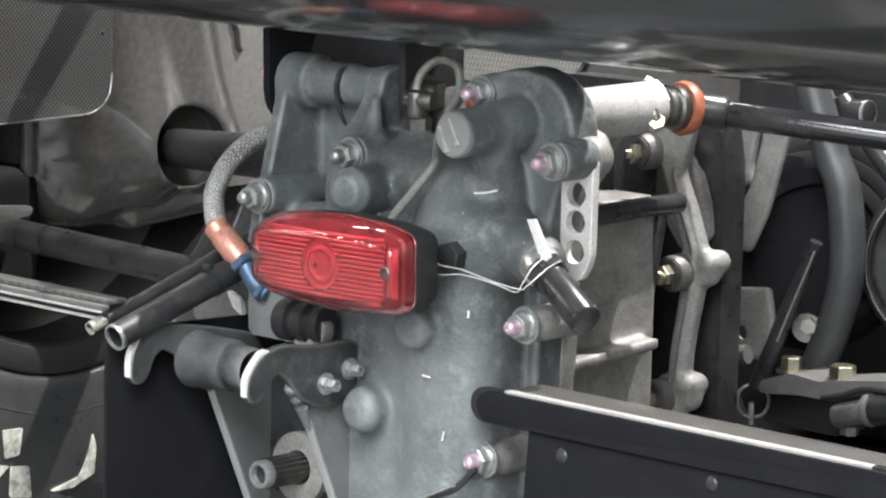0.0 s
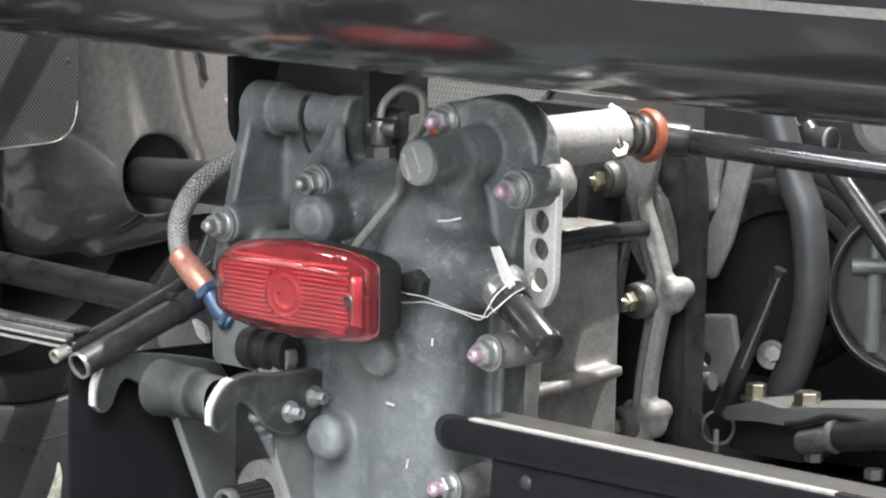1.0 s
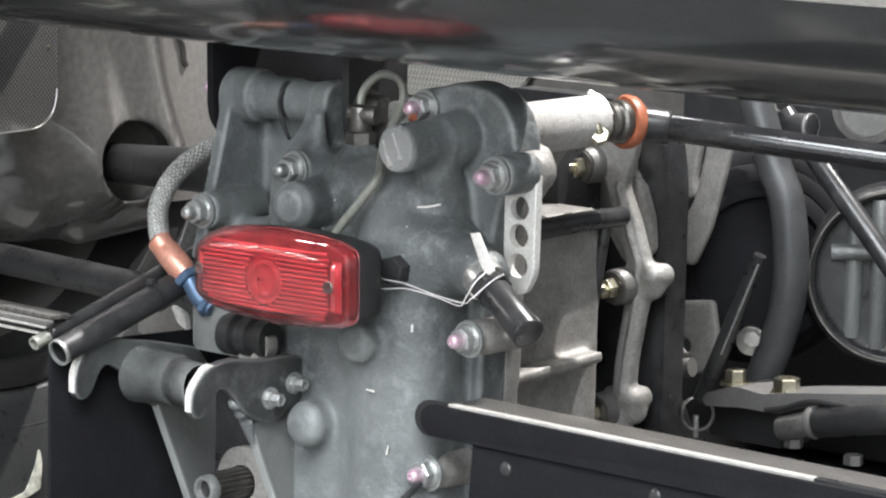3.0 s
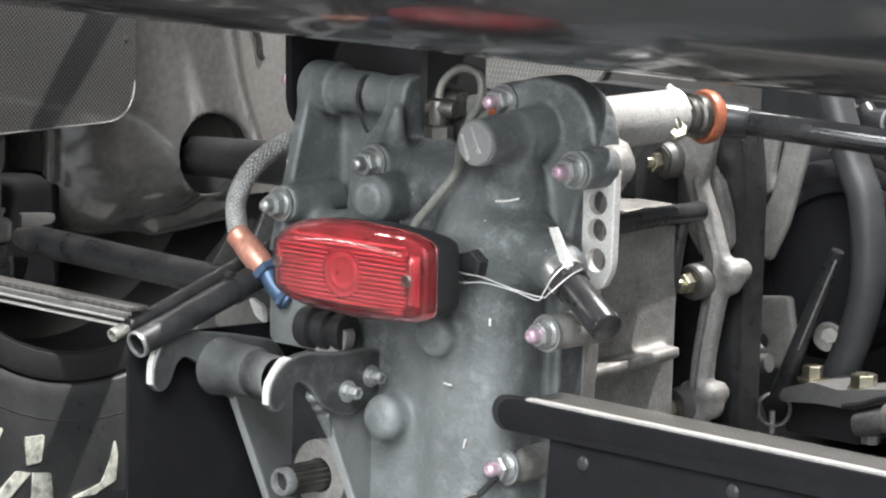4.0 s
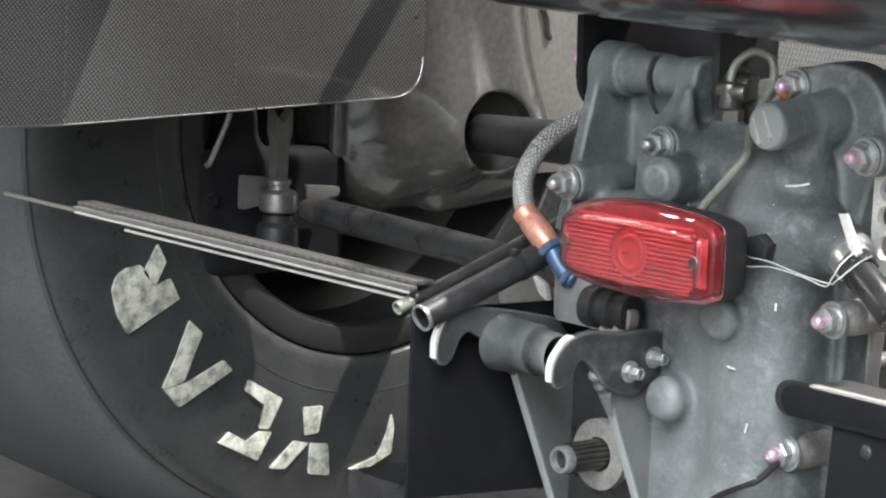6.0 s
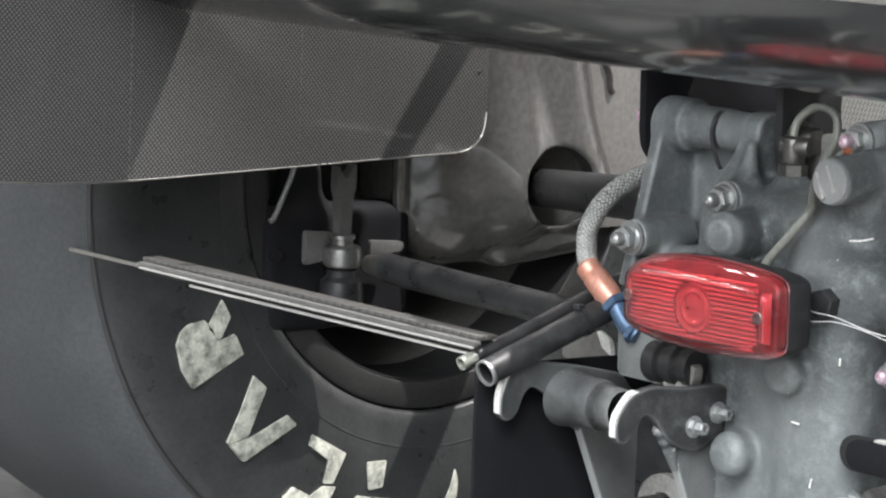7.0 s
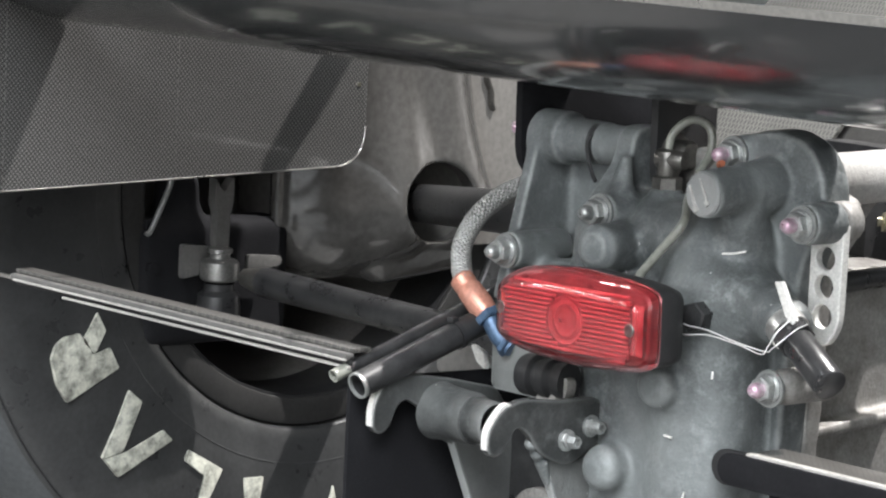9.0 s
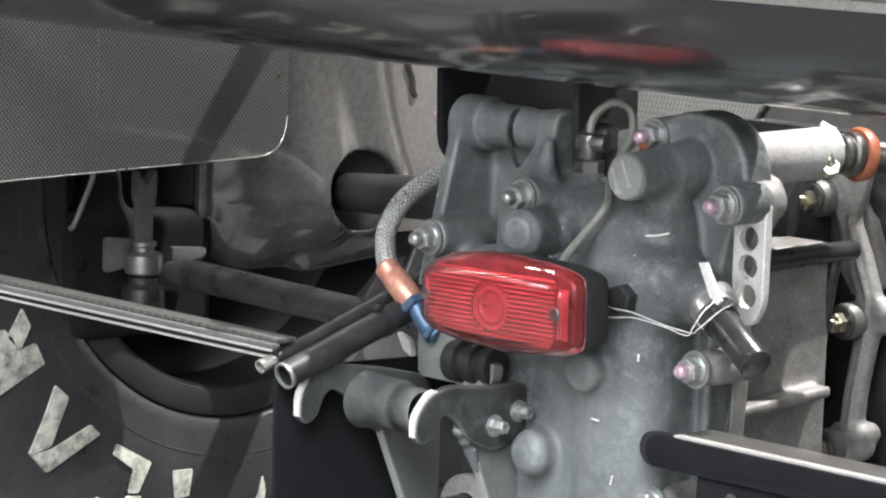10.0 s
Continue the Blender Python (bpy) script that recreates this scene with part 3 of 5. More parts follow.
# ---- wheel ----
def wheel():
    w = thing("rear_wheel", (-0.74, 0.26, 0.0), "wide slick racing tyre with worn pale markings on dark rim", "wheel")
    c = (-0.55, 0.26, 0.362)
    prof = [(0.2042, -0.030), (0.2045, -0.0130), (0.2052, -0.0100), (0.2070, -0.0085), (0.216, -0.0068), (0.226, -0.0048), (0.237, -0.0026), (0.25, -0.0005), (0.28, 0.0), (0.308, -0.003),
            (0.332, -0.009), (0.3455, -0.016), (0.3475, -0.0185), (0.3470, -0.0195), (0.3490, -0.022), (0.3555, -0.031), (0.3625, -0.05), (0.369, -0.09),
            (0.3735, -0.19), (0.369, -0.29), (0.3625, -0.33), (0.352, -0.355), (0.335, -0.372), (0.30, -0.38), (0.25, -0.38), (0.212, -0.37), (0.2045, -0.352)]
    b = bmesh.new()
    lathe(b, c, (1, 0, 0), prof[:14], 160)
    tyre = part("sidewall", b, RUBBER, w, "black sidewall with worn pale bars")
    b = bmesh.new()
    lathe(b, c, (1, 0, 0), prof[13:], 160)
    part("tread", b, TREAD, w, "dusty grey slick tread")
    b = bmesh.new()
    lathe(b, c, (1, 0, 0), [(0.3440, -0.0155), (0.3442, -0.0142), (0.3450, -0.0146), (0.3452, -0.0160)], 160)
    part("shoulder_groove", b, BLACK_MATT, tyre, "dark moulded line at the shoulder")
    for r in (0.2325, 0.2365):
        b = bmesh.new()
        lathe(b, c, (1, 0, 0), [(r, -0.0055), (r + 0.0005, -0.0030), (r + 0.0014, -0.0027), (r + 0.002, -0.005)], 120)
        part("bead_line", b, RUBBER, tyre, "moulded line round the tyre bead")
    b = bmesh.new()
    lathe(b, c, (1, 0, 0), [(0.1765, -0.075), (0.1785, -0.030), (0.1795, -0.0165), (0.1815, -0.0135), (0.185, -0.0125), (0.2000, -0.0118), (0.2025, -0.0128), (0.2032, -0.017), (0.2030, -0.030)], 120)
    part("rim_lip", b, RIM, w, "dark magnesium rim lip")
    b = bmesh.new()
    lathe(b, c, (1, 0, 0), [(0.1765, -0.0745), (0.172, -0.09), (0.172, -0.25), (0.06, -0.27), (0.0, -0.27)], 100)
    part("rim_barrel", b, RIM_INNER, w, "warm grey inside of the rim barrel")
    b = bmesh.new()
    lathe(b, c, (1, 0, 0), [(0.1805, -0.0150), (0.1785, -0.0150), (0.1770, -0.030), (0.1785, -0.030)], 120, True)
    part("rim_groove", b, BLACK_MATT, w, "dark groove inside the rim lip")
    # worn pale marks: plain blocks on the sidewall, each an outline of (degrees, radius)
    marks = (((204.5, 0.300), (203.0, 0.293), (202.5, 0.284), (203.3, 0.270), (204.9, 0.2665), (208.0, 0.266), (208.8, 0.249), (213.2, 0.250), (211.9, 0.303), (208.5, 0.304)),
             ((201.6, 0.249), (205.5, 0.247), (208.2, 0.264), (204.8, 0.270)),
             ((217.9, 0.252), (221.8, 0.249), (225.1, 0.287), (223.0, 0.304)),
             ((223.2, 0.303), (227.3, 0.304), (232.2, 0.252), (229.2, 0.251), (225.6, 0.286)),
             ((236.4, 0.250), (245.7, 0.250), (245.2, 0.277), (243.2, 0.280), (242.4, 0.261), (236.9, 0.259)),
             ((243.4, 0.282), (246.1, 0.278), (245.3, 0.304), (237.3, 0.306), (238.0, 0.294), (241.9, 0.294)),
             ((251.3, 0.251), (255.8, 0.246), (256.2, 0.268), (253.3, 0.273)),
             ((251.2, 0.279), (254.5, 0.278), (251.1, 0.303), (248.4, 0.306)),
             ((254.8, 0.278), (258.8, 0.276), (260.3, 0.302), (256.3, 0.303)),
             ((273.2, 0.254), (273.8, 0.265), (273.1, 0.288), (267.7, 0.298), (264.2, 0.297), (270.0, 0.288), (272.2, 0.268)))
    for m in marks:
        line = [(0.26 + r * math.cos(radians(d)), 0.362 + r * math.sin(radians(d))) for d, r in m]
        b = bmesh.new()
        prism(b, rounded(line, 0.0015, 2), "x", -0.5545, -0.5488, 0.0003)
        part("pale_mark", b, PALE_PAINT, tyre, "worn pale painted block")


wheel()


# ---- left suspension ----
def duct():
    d = thing("brake_duct", (-0.42, 0.2, 0.31), "glossy dark moulded brake duct with a round opening", "duct")

    def field(P):
        a = f_box(P, (-0.590, 0.312, 0.425), (0.072, 0.104, 0.150), 0.070)
        # forward flank, swept towards the opening
        a = join(a, f_capsule(P, (-0.565, 0.348, 0.480), (-0.552, 0.380, 0.345), 0.034, 0.044), 0.018)
        a = join(a, f_capsule(P, (-0.570, 0.288, 0.460), (-0.550, 0.312, 0.345), 0.046, 0.050), 0.012)
        # rolled foot below the opening
        a = join(a, f_capsule(P, (-0.552, 0.318, 0.290), (-0.548, 0.392, 0.298), 0.016), 0.012)
        # raised seam at the rear edge
        a = join(a, f_capsule(P, (-0.560, 0.212, 0.470), (-0.560, 0.212, 0.330), 0.006), 0.006)
        return cut(a, f_capsule(P, (-0.70, 0.466, 0.322), (-0.40, 0.274, 0.358), 0.0330), 0.003)
    part("shell", cast("shell", field, (-0.67, 0.195, 0.262), (-0.495, 0.46, 0.585), 0.0026, DUCT), None, d)
    b = bmesh.new()
    prism(b, rounded([(0.30, 0.300), (0.50, 0.300), (0.52, 0.52), (0.30, 0.52)], 0.02), "x", -0.560, -0.554, 0.001)
    plate = part("backing_plate", b, BACKING, d, "warm grey flat backing plate")
    for pts, r, mat in (([(0.3985, 0.50), (0.3995, 0.44), (0.4035, 0.40), (0.4075, 0.355)], 0.0022, BLACK_MATT), ([(0.4285, 0.452), (0.4300, 0.440), (0.4345, 0.432), (0.4360, 0.420), (0.4400, 0.416)], 0.0030, DARK_METAL)):
        b = bmesh.new()
        sweep(b, [(-0.5535, y, z) for y, z in pts], r, 8, 6)
        part("seam" if mat is BLACK_MATT else "clip", b, mat, plate, "dark seam" if mat is BLACK_MATT else "small dark spring clip")


def link(name, p0, p1, r, mat, label, r_end=None):
    t = thing(name, p0, label, "suspension link")
    p0, p1 = Vector(p0), Vector(p1)
    u = (p1 - p0).normalized()
    b = bmesh.new()
    rod(b, p0 + u * 0.03, p1 - u * 0.03, r)
    part("tube", b, mat, t)
    for p, s in ((p0, 1), (p1, -1)):
        b = bmesh.new()
        rod(b, p + u * s * 0.006, p + u * s * 0.034, (r_end or r * 0.6), r)
        part("end_fitting", b, DARK_METAL, t)
    return t


duct()
link("driveshaft", (-0.60, 0.388, 0.333), (-0.112, 0.0765, 0.397), 0.0160, BLACK_SATIN, "satin black driveshaft tube entering the duct", 0.0165)
link("toe_link", (-0.485, 0.115, 0.302), (-0.02, 0.10, 0.296), 0.0115, BLACK_SATIN, "black tubular toe link with a rod end")


def hub_joint():
    t = thing("upright_joint", (-0.535, 0.13, 0.25), "pale steel rod end between clamp plates on dark upright", "suspension joint")
    for y0, y1, z0, z1 in ((0.100, 0.127, 0.293, 0.3205), (0.166, 0.200, 0.2945, 0.3085)):
        b = bmesh.new()
        prism(b, rounded([(y0, z0), (y1, z0 + 0.004), (y1, z1 - 0.003), (y0, z1)], 0.003), "x", -0.543, -0.538, 0.0008)
        part("clamp_plate", b, UPRIGHT_GREY, t, "pale grey clamp plate")
    b = bmesh.new()
    lathe(b, (-0.53, 0.1305, 0.289), (0, 0, 1), [(0.0, 0.002), (0.013, 0.002), (0.0150, 0.004), (0.0156, 0.0105), (0.0150, 0.017), (0.013, 0.0190), (0.0080, 0.0200), (0.0080, 0.0235), (0.0098, 0.0245), (0.0098, 0.0275), (0, 0.0290)], 36)
    part("rod_end", b, UPRIGHT_STEEL, t, "bright rod end ball")
    b = bmesh.new()
    prism(b, rounded([(0.1285, 0.316), (0.1405, 0.316), (0.1410, 0.345), (0.1440, 0.352), (0.1440, 0.372), (0.1385, 0.366), (0.1350, 0.360), (0.1290, 0.366), (0.1260, 0.372), (0.1255, 0.352), (0.1285, 0.344)], 0.0015), "x", -0.541, -0.532, 0.001)
    part("post", b, UPRIGHT_GREY, t, "grey flat post")
    b = bmesh.new()
    lathe(b, (-0.53, 0.1305, 0.25), (0, 0, 1), [(0, 0), (0.017, 0), (0.0175, 0.02), (0.0165, 0.03), (0.012, 0.034), (0.012, 0.039)], 32)
    part("lower_boss", b, BLACK_SATIN, t)
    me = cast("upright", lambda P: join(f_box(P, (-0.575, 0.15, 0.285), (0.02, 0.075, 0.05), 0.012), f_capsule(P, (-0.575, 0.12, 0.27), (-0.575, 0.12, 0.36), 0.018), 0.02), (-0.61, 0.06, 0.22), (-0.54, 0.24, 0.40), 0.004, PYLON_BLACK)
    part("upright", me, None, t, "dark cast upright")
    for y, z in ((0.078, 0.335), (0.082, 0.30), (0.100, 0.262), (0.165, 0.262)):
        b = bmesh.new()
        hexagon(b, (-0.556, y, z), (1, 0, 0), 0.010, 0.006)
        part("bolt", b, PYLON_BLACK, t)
    h = thing("brake_line", (-0.6, 0.12, 0.31), "bent bright metal brake line", "pipe")
    b = bmesh.new()
    sweep(b, [(-0.548, 0.0938, 0.3753), (-0.548, 0.0925, 0.3656), (-0.548, 0.0837, 0.3469), (-0.548, 0.0754, 0.3310), (-0.548, 0.0716, 0.3285)], 0.0022, 10)
    part("line", b, ZINC, h)


hub_joint()


# ---- gearbox ----
def gearbox():
    g = thing("gearbox_cover", (0.05, 0.05, 0.12), "dusty grey cast magnesium gearbox end cover with bosses and studs", "gearbox")

    def field(P):
        # the domed back, highest along a ridge, falling away to the flange
        a = f_box(P, (0.048, 0.040, 0.235), (0.066, 0.034, 0.145), 0.022)
        a = join(a, f_capsule(P, (0.082, 0.028, 0.375), (0.080, 0.030, 0.11), 0.028, 0.032), 0.014)
        a = join(a, f_capsule(P, (0.082, 0.028, 0.375), (0.110, 0.03, 0.372), 0.026), 0.012)
        # shoulder up to the vent and across to the studs
        a = join(a, f_capsule(P, (0.018, 0.050, 0.402), (0.075, 0.040, 0.395), 0.026, 0.03), 0.008)
        a = join(a, f_cyl(P, (0.017, 0.052, 0.39), (0.017, 0.052, 0.432), 0.019, 0.002, 0.0098), 0.008)
        a = join(a, f_capsule(P, (-0.02, 0.045, 0.38), (0.02, 0.04, 0.36), 0.02), 0.008)
        # flange with its lobes
        fl = f_poly(P, rounded([(-0.115, 0.35), (-0.075, 0.370), (0.0, 0.40), (0.055, 0.452), (0.075, 0.470), (0.10, 0.479), (0.132, 0.474), (0.147, 0.455),
                                (0.150, 0.43), (0.134, 0.40), (0.126, 0.34), (0.124, 0.28), (0.116, 0.2), (0.112, 0.12), (-0.03, 0.12), (-0.03, 0.28), (-0.09, 0.325)],
                               0.014, 4), "y", 0.050, 0.075, 0.003)
        a = join(a, fl, 0.004)
        # shaft housing
        a = join(a, f_cyl(P, (0.1035, -0.008, 0.4415), (0.1045, 0.030, 0.4435), 0.0146, 0.002, 0.0152), 0.004)
        a = join(a, f_cyl(P, (0.1043, 0.026, 0.4433), (0.106, 0.06, 0.446), 0.0156, 0.0015, 0.018), 0.003)
        a = join(a, f_cyl(P, (0.105, 0.052, 0.4445), (0.106, 0.08, 0.446), 0.032, 0.004), 0.004)
        a = join(a, f_capsule(P, (0.103, 0.03, 0.425), (0.095, 0.045, 0.39), 0.014, 0.02), 0.008)
        # stud bosses
        for bx, by, bz, br in ((-0.010, 0.0215, 0.4155, 0.0122), (-0.094, 0.022, 0.3795, 0.0122), (0.1575, 0.022, 0.4285, 0.0125), (0.078, 0.046, 0.461, 0.011)):
            a = join(a, f_cyl(P, (bx, by, bz), (bx, by + (0.028 if bx > 0.15 else 0.05), bz), br, 0.0015), 0.007)
        # round bosses on the back
        a = join(a, f_cyl(P, (0.008, 0.034, 0.396), (0.014, -0.008, 0.397), 0.0152, 0.006), 0.006)
        a = join(a, f_cyl(P, (0.014, -0.004, 0.397), (0.0145, -0.0098, 0.397), 0.0105, 0.002), 0.002)
        a = join(a, f_cyl(P, (0.07, 0.03, 0.32), (0.075, -0.014, 0.32), 0.0138, 0.007), 0.006)
        a = join(a, f_cyl(P, (0.028, 0.03, 0.258), (0.029, -0.012, 0.261), 0.0146, 0.008), 0.006)
        a = join(a, f_capsule(P, (0.12, 0.03, 0.372), (0.158, 0.012, 0.370), 0.019, 0.0155), 0.008)
        a = join(a, f_capsule(P, (0.07, 0.012, 0.238), (0.105, 0.02, 0.243), 0.010), 0.006)
        a = join(a, f_capsule(P, (0.04, 0.004, 0.19), (0.09, 0.006, 0.215), 0.008), 0.008)
        # wing lugs: plates along the car, carrying the pivot
        lug = f_poly(P, rounded([(0.053, 0.464), (0.050, 0.440), (0.036, 0.385), (0.026, 0.345), (0.10, 0.345), (0.088, 0.464)], [0.014, 0.004, 0.004, 0.004, 0.004, 0.014], 4), "x", -0.1115, -0.101, 0.002)
        a = join(a, lug, 0.005)
        a = join(a, f_cyl(P, (-0.113, 0.069, 0.4525), (-0.086, 0.069, 0.4525), 0.0178, 0.0025), 0.003)
        lug = f_poly(P, rounded([(0.054, 0.468), (0.050, 0.446), (0.030, 0.424), (0.018, 0.405), (0.018, 0.385), (0.095, 0.385), (0.092, 0.468)], [0.014, 0.010, 0.006, 0.004, 0.004, 0.004, 0.014], 4), "x", -0.030, -0.014, 0.002)
        a = join(a, lug, 0.004)
        a = join(a, f_capsule(P, (-0.014, 0.046, 0.446), (-0.004, 0.034, 0.412), 0.0035, 0.010), 0.006)
        a = join(a, f_cyl(P, (-0.088, 0.069, 0.4525), (-0.052, 0.069, 0.4525), 0.0142, 0.0025), 0.003)
        a = join(a, f_cyl(P, (-0.058, 0.069, 0.4525), (-0.022, 0.069, 0.4525), 0.0132, 0.005), 0.002)
        a = join(a, f_poly(P, [(-0.11, 0.34), (-0.105, 0.452), (0.0, 0.452), (0.0, 0.34)], "y", 0.084, 0.096, 0.002), 0.006)
        a = join(a, f_capsule(P, (-0.085, 0.05, 0.362), (-0.01, 0.03, 0.375), 0.011), 0.01)
        a = join(a, f_capsule(P, (-0.045, 0.03, 0.352), (-0.018, 0.026, 0.398), 0.007), 0.008)
        return a
    part("cover_casting", cast("cover_casting", field, (-0.125, -0.025, 0.11), (0.18, 0.105, 0.488), 0.0017, MAGNESIUM), None, g)
    # grooved plug in the end of the shaft housing
    b = bmesh.new()
    lathe(b, (0.1035, -0.0075, 0.4415), (0, -1, -0.02), [(0.0138, -0.002), (0.0138, 0.001), (0.0128, 0.002), (0.0, 0.0022)], 40)
    part("plug", b, WHITE_PLUG, g, "scuffed round plug")
    for pts, r in (([(0.0935, 0.0045), (0.0965, -0.0025), (0.1000, -0.0095)], 0.0013), ([(0.1015, 0.0095), (0.1050, 0.0020), (0.1085, -0.0050)], 0.0011), ([(0.0985, -0.0075), (0.1002, -0.0108)], 0.0021), ([(0.1075, -0.0035), (0.1090, -0.0062)], 0.0018)):
        b = bmesh.new()
        sweep(b, [(x, -0.0092, 0.4415 + z) for x, z in pts], r, 8, 4)
        part("scuff", b, WHITE_ALLOY, g, "bright scuff worn in the plug")
    # scratches and a sooty hexagon plug on the back
    for pts in ([(0.118, -0.004, 0.4075), (0.126, -0.003, 0.4085), (0.133, 0.0, 0.4105)], [(0.079, -0.004, 0.290), (0.0855, -0.004, 0.2895)], [(0.060, 0.0035, 0.246), (0.0602, 0.0035, 0.2425)], [(0.064, 0.003, 0.245), (0.0643, 0.003, 0.2415)],
                [(0.094, -0.001, 0.251), (0.0955, -0.001, 0.257)], [(0.112, 0.0, 0.330), (0.1122, 0.0, 0.3345)]):
        b = bmesh.new()
        sweep(b, pts, 0.0007, 6, 4)
        part("scratch", b, BRIGHT_ALLOY, g, "bright scratch in the casting")
    b = bmesh.new()
    hexagon(b, (0.098, 0.004, 0.3665), (0.15, -1, 0), 0.0165, 0.013)
    part("hexagon_plug", b, BLACK_SATIN, g, "black hexagon plug")
    # black collar on the pivot
    b = bmesh.new()
    pipe(b, (-0.060, 0.068, 0.4525), (-0.055, 0.068, 0.4525), 0.0138, 0.003)
    part("pivot_collar", b, BLACK_SATIN, g, "black collar on the wing pivot")
    return g


gearbox()


def main_case():
    c = thing("gear_case", (0.05, 0.16, 0.12), "bare cast alloy gear case between cover and bell housing", "gearbox")

    def field(P):
        a = f_box(P, (0.03, 0.141, 0.25), (0.062, 0.067, 0.135), 0.006)
        a = join(a, f_cyl(P, (0.106, 0.07, 0.4455), (0.111, 0.172, 0.4475), 0.0160, 0.0015), 0.004)
        a = join(a, f_poly(P, rounded([(0.07, 0.44), (0.172, 0.435), (0.150, 0.415), (0.12, 0.385), (0.07, 0.38)], 0.004), "x", 0.07, 0.098, 0.003), 0.006)
        a = join(a, f_cyl(P, (0.1575, 0.050, 0.4285), (0.1565, 0.066, 0.4283), 0.0127, 0.003), 0.004)
        a = join(a, f_capsule(P, (0.140, 0.034, 0.327), (0.138, 0.075, 0.326), 0.0112), 0.004)
        a = join(a, f_capsule(P, (0.113, 0.030, 0.240), (0.112, 0.07, 0.240), 0.0118), 0.004)
        a = join(a, f_poly(P, rounded([(0.02, 0.46), (0.148, 0.44), (0.150, 0.42), (0.128, 0.39), (0.126, 0.3), (0.118, 0.2), (0.1, 0.13), (-0.03, 0.13), (-0.05, 0.4)], 0.01, 3), "y", 0.073, 0.088, 0.002), 0.004)
        # rib along the flank
        a = join(a, f_box(P, (0.095, 0.142, 0.2868), (0.012, 0.051, 0.0038), 0.002, 3, "x"), 0.006)
        return a
    part("case_casting", cast("case_casting", field, (-0.06, 0.014, 0.11), (0.185, 0.27, 0.48), 0.0024, ALLOY), None, c)
    # inner box coloured black to give the recess by the flange its shade
    b = bmesh.new()
    box(b, (-0.05, 0.2, 0.13), (0.058, 0.245, 0.44), 0.004)
    part("neck", b, BLACK_SATIN, c, "narrow black neck, recess shade put into its colour")
    b = bmesh.new()
    lathe(b, (0.1064, 0.0815, 0.4457), (0.005, 0.102, 0.002), [(0.012, 0), (0.0164, 0.0), (0.0166, 0.002), (0.0166, 0.086), (0.0160, 0.0895), (0.0150, 0.0908), (0.009, 0.0912)], 56)
    part("shaft_socket", b, WHITE_ALLOY, c, "pale blasted shaft socket")
    b = bmesh.new()
    sweep(b, [(0.1085, 0.168, 0.4655), (0.119, 0.170, 0.4600), (0.124, 0.171, 0.4520)], 0.0022, 8, 5)
    part("sealant_bead", b, BRIGHT_ALLOY, c, "white bead of sealant")


main_case()


def stud(pink=False):
    """A nut and washer on a stud, pointing along local z, washer at the origin."""
    s = thing("stud_nut", (0, 0, 0), "zinc plated nut and washer on a " + ("pink paint-marked stud" if pink else "bright steel stud"), "nut", "studs round the gearbox cover")
    b = bmesh.new()
    lathe(b, (0, 0, 0), (0, 0, 1), [(0.004, 0), (0.0114, 0), (0.0117, 0.0006), (0.0114, 0.0022), (0.004, 0.0022)], 36)
    part("washer", b, ZINC, s)
    b = bmesh.new()
    lathe(b, (0, 0, 0.0022), (0, 0, 1), [(0.004, 0), (0.0094, 0), (0.0096, 0.001), (0.0084, 0.0024), (0.004, 0.0024)], 32)
    hexagon(b, (0, 0, 0.0035), (0, 0, 1), 0.0142, 0.0072)
    part("nut", b, ZINC, s)
    b = bmesh.new()
    lathe(b, (0, 0, 0.004), (0, 0, 1), [(0.0047, 0), (0.0047, 0.0105), (0.0043, 0.0120), (0.0033, 0.0136), (0.0018, 0.0142), (0.0013, 0.0132), (0, 0.0130)], 24)
    part("stud_tip", b, PINK if pink else ZINC, s, "pink paint-marked stud tip" if pink else "")
    return s


STUD, STUD_PINK = stud(), stud(True)
BACK = Matrix.Rotation(radians(90), 4, "X")
for master, spots in ((STUD, [(-0.010, 0.0215, 0.4155), (-0.094, 0.022, 0.3795)]),
                      (STUD_PINK, [(0.1575, 0.022, 0.4285), (0.140, 0.022, 0.327), (0.113, 0.018, 0.240), (0.078, 0.046, 0.461)])):
    for i, p in enumerate(spots):
        m = Matrix.Translation(p) @ BACK @ Matrix.Rotation(0.7 * i, 4, "Z")
        if i == len(spots) - 1:
            master.matrix_basis = m
        else:
            copy_thing(master, m)


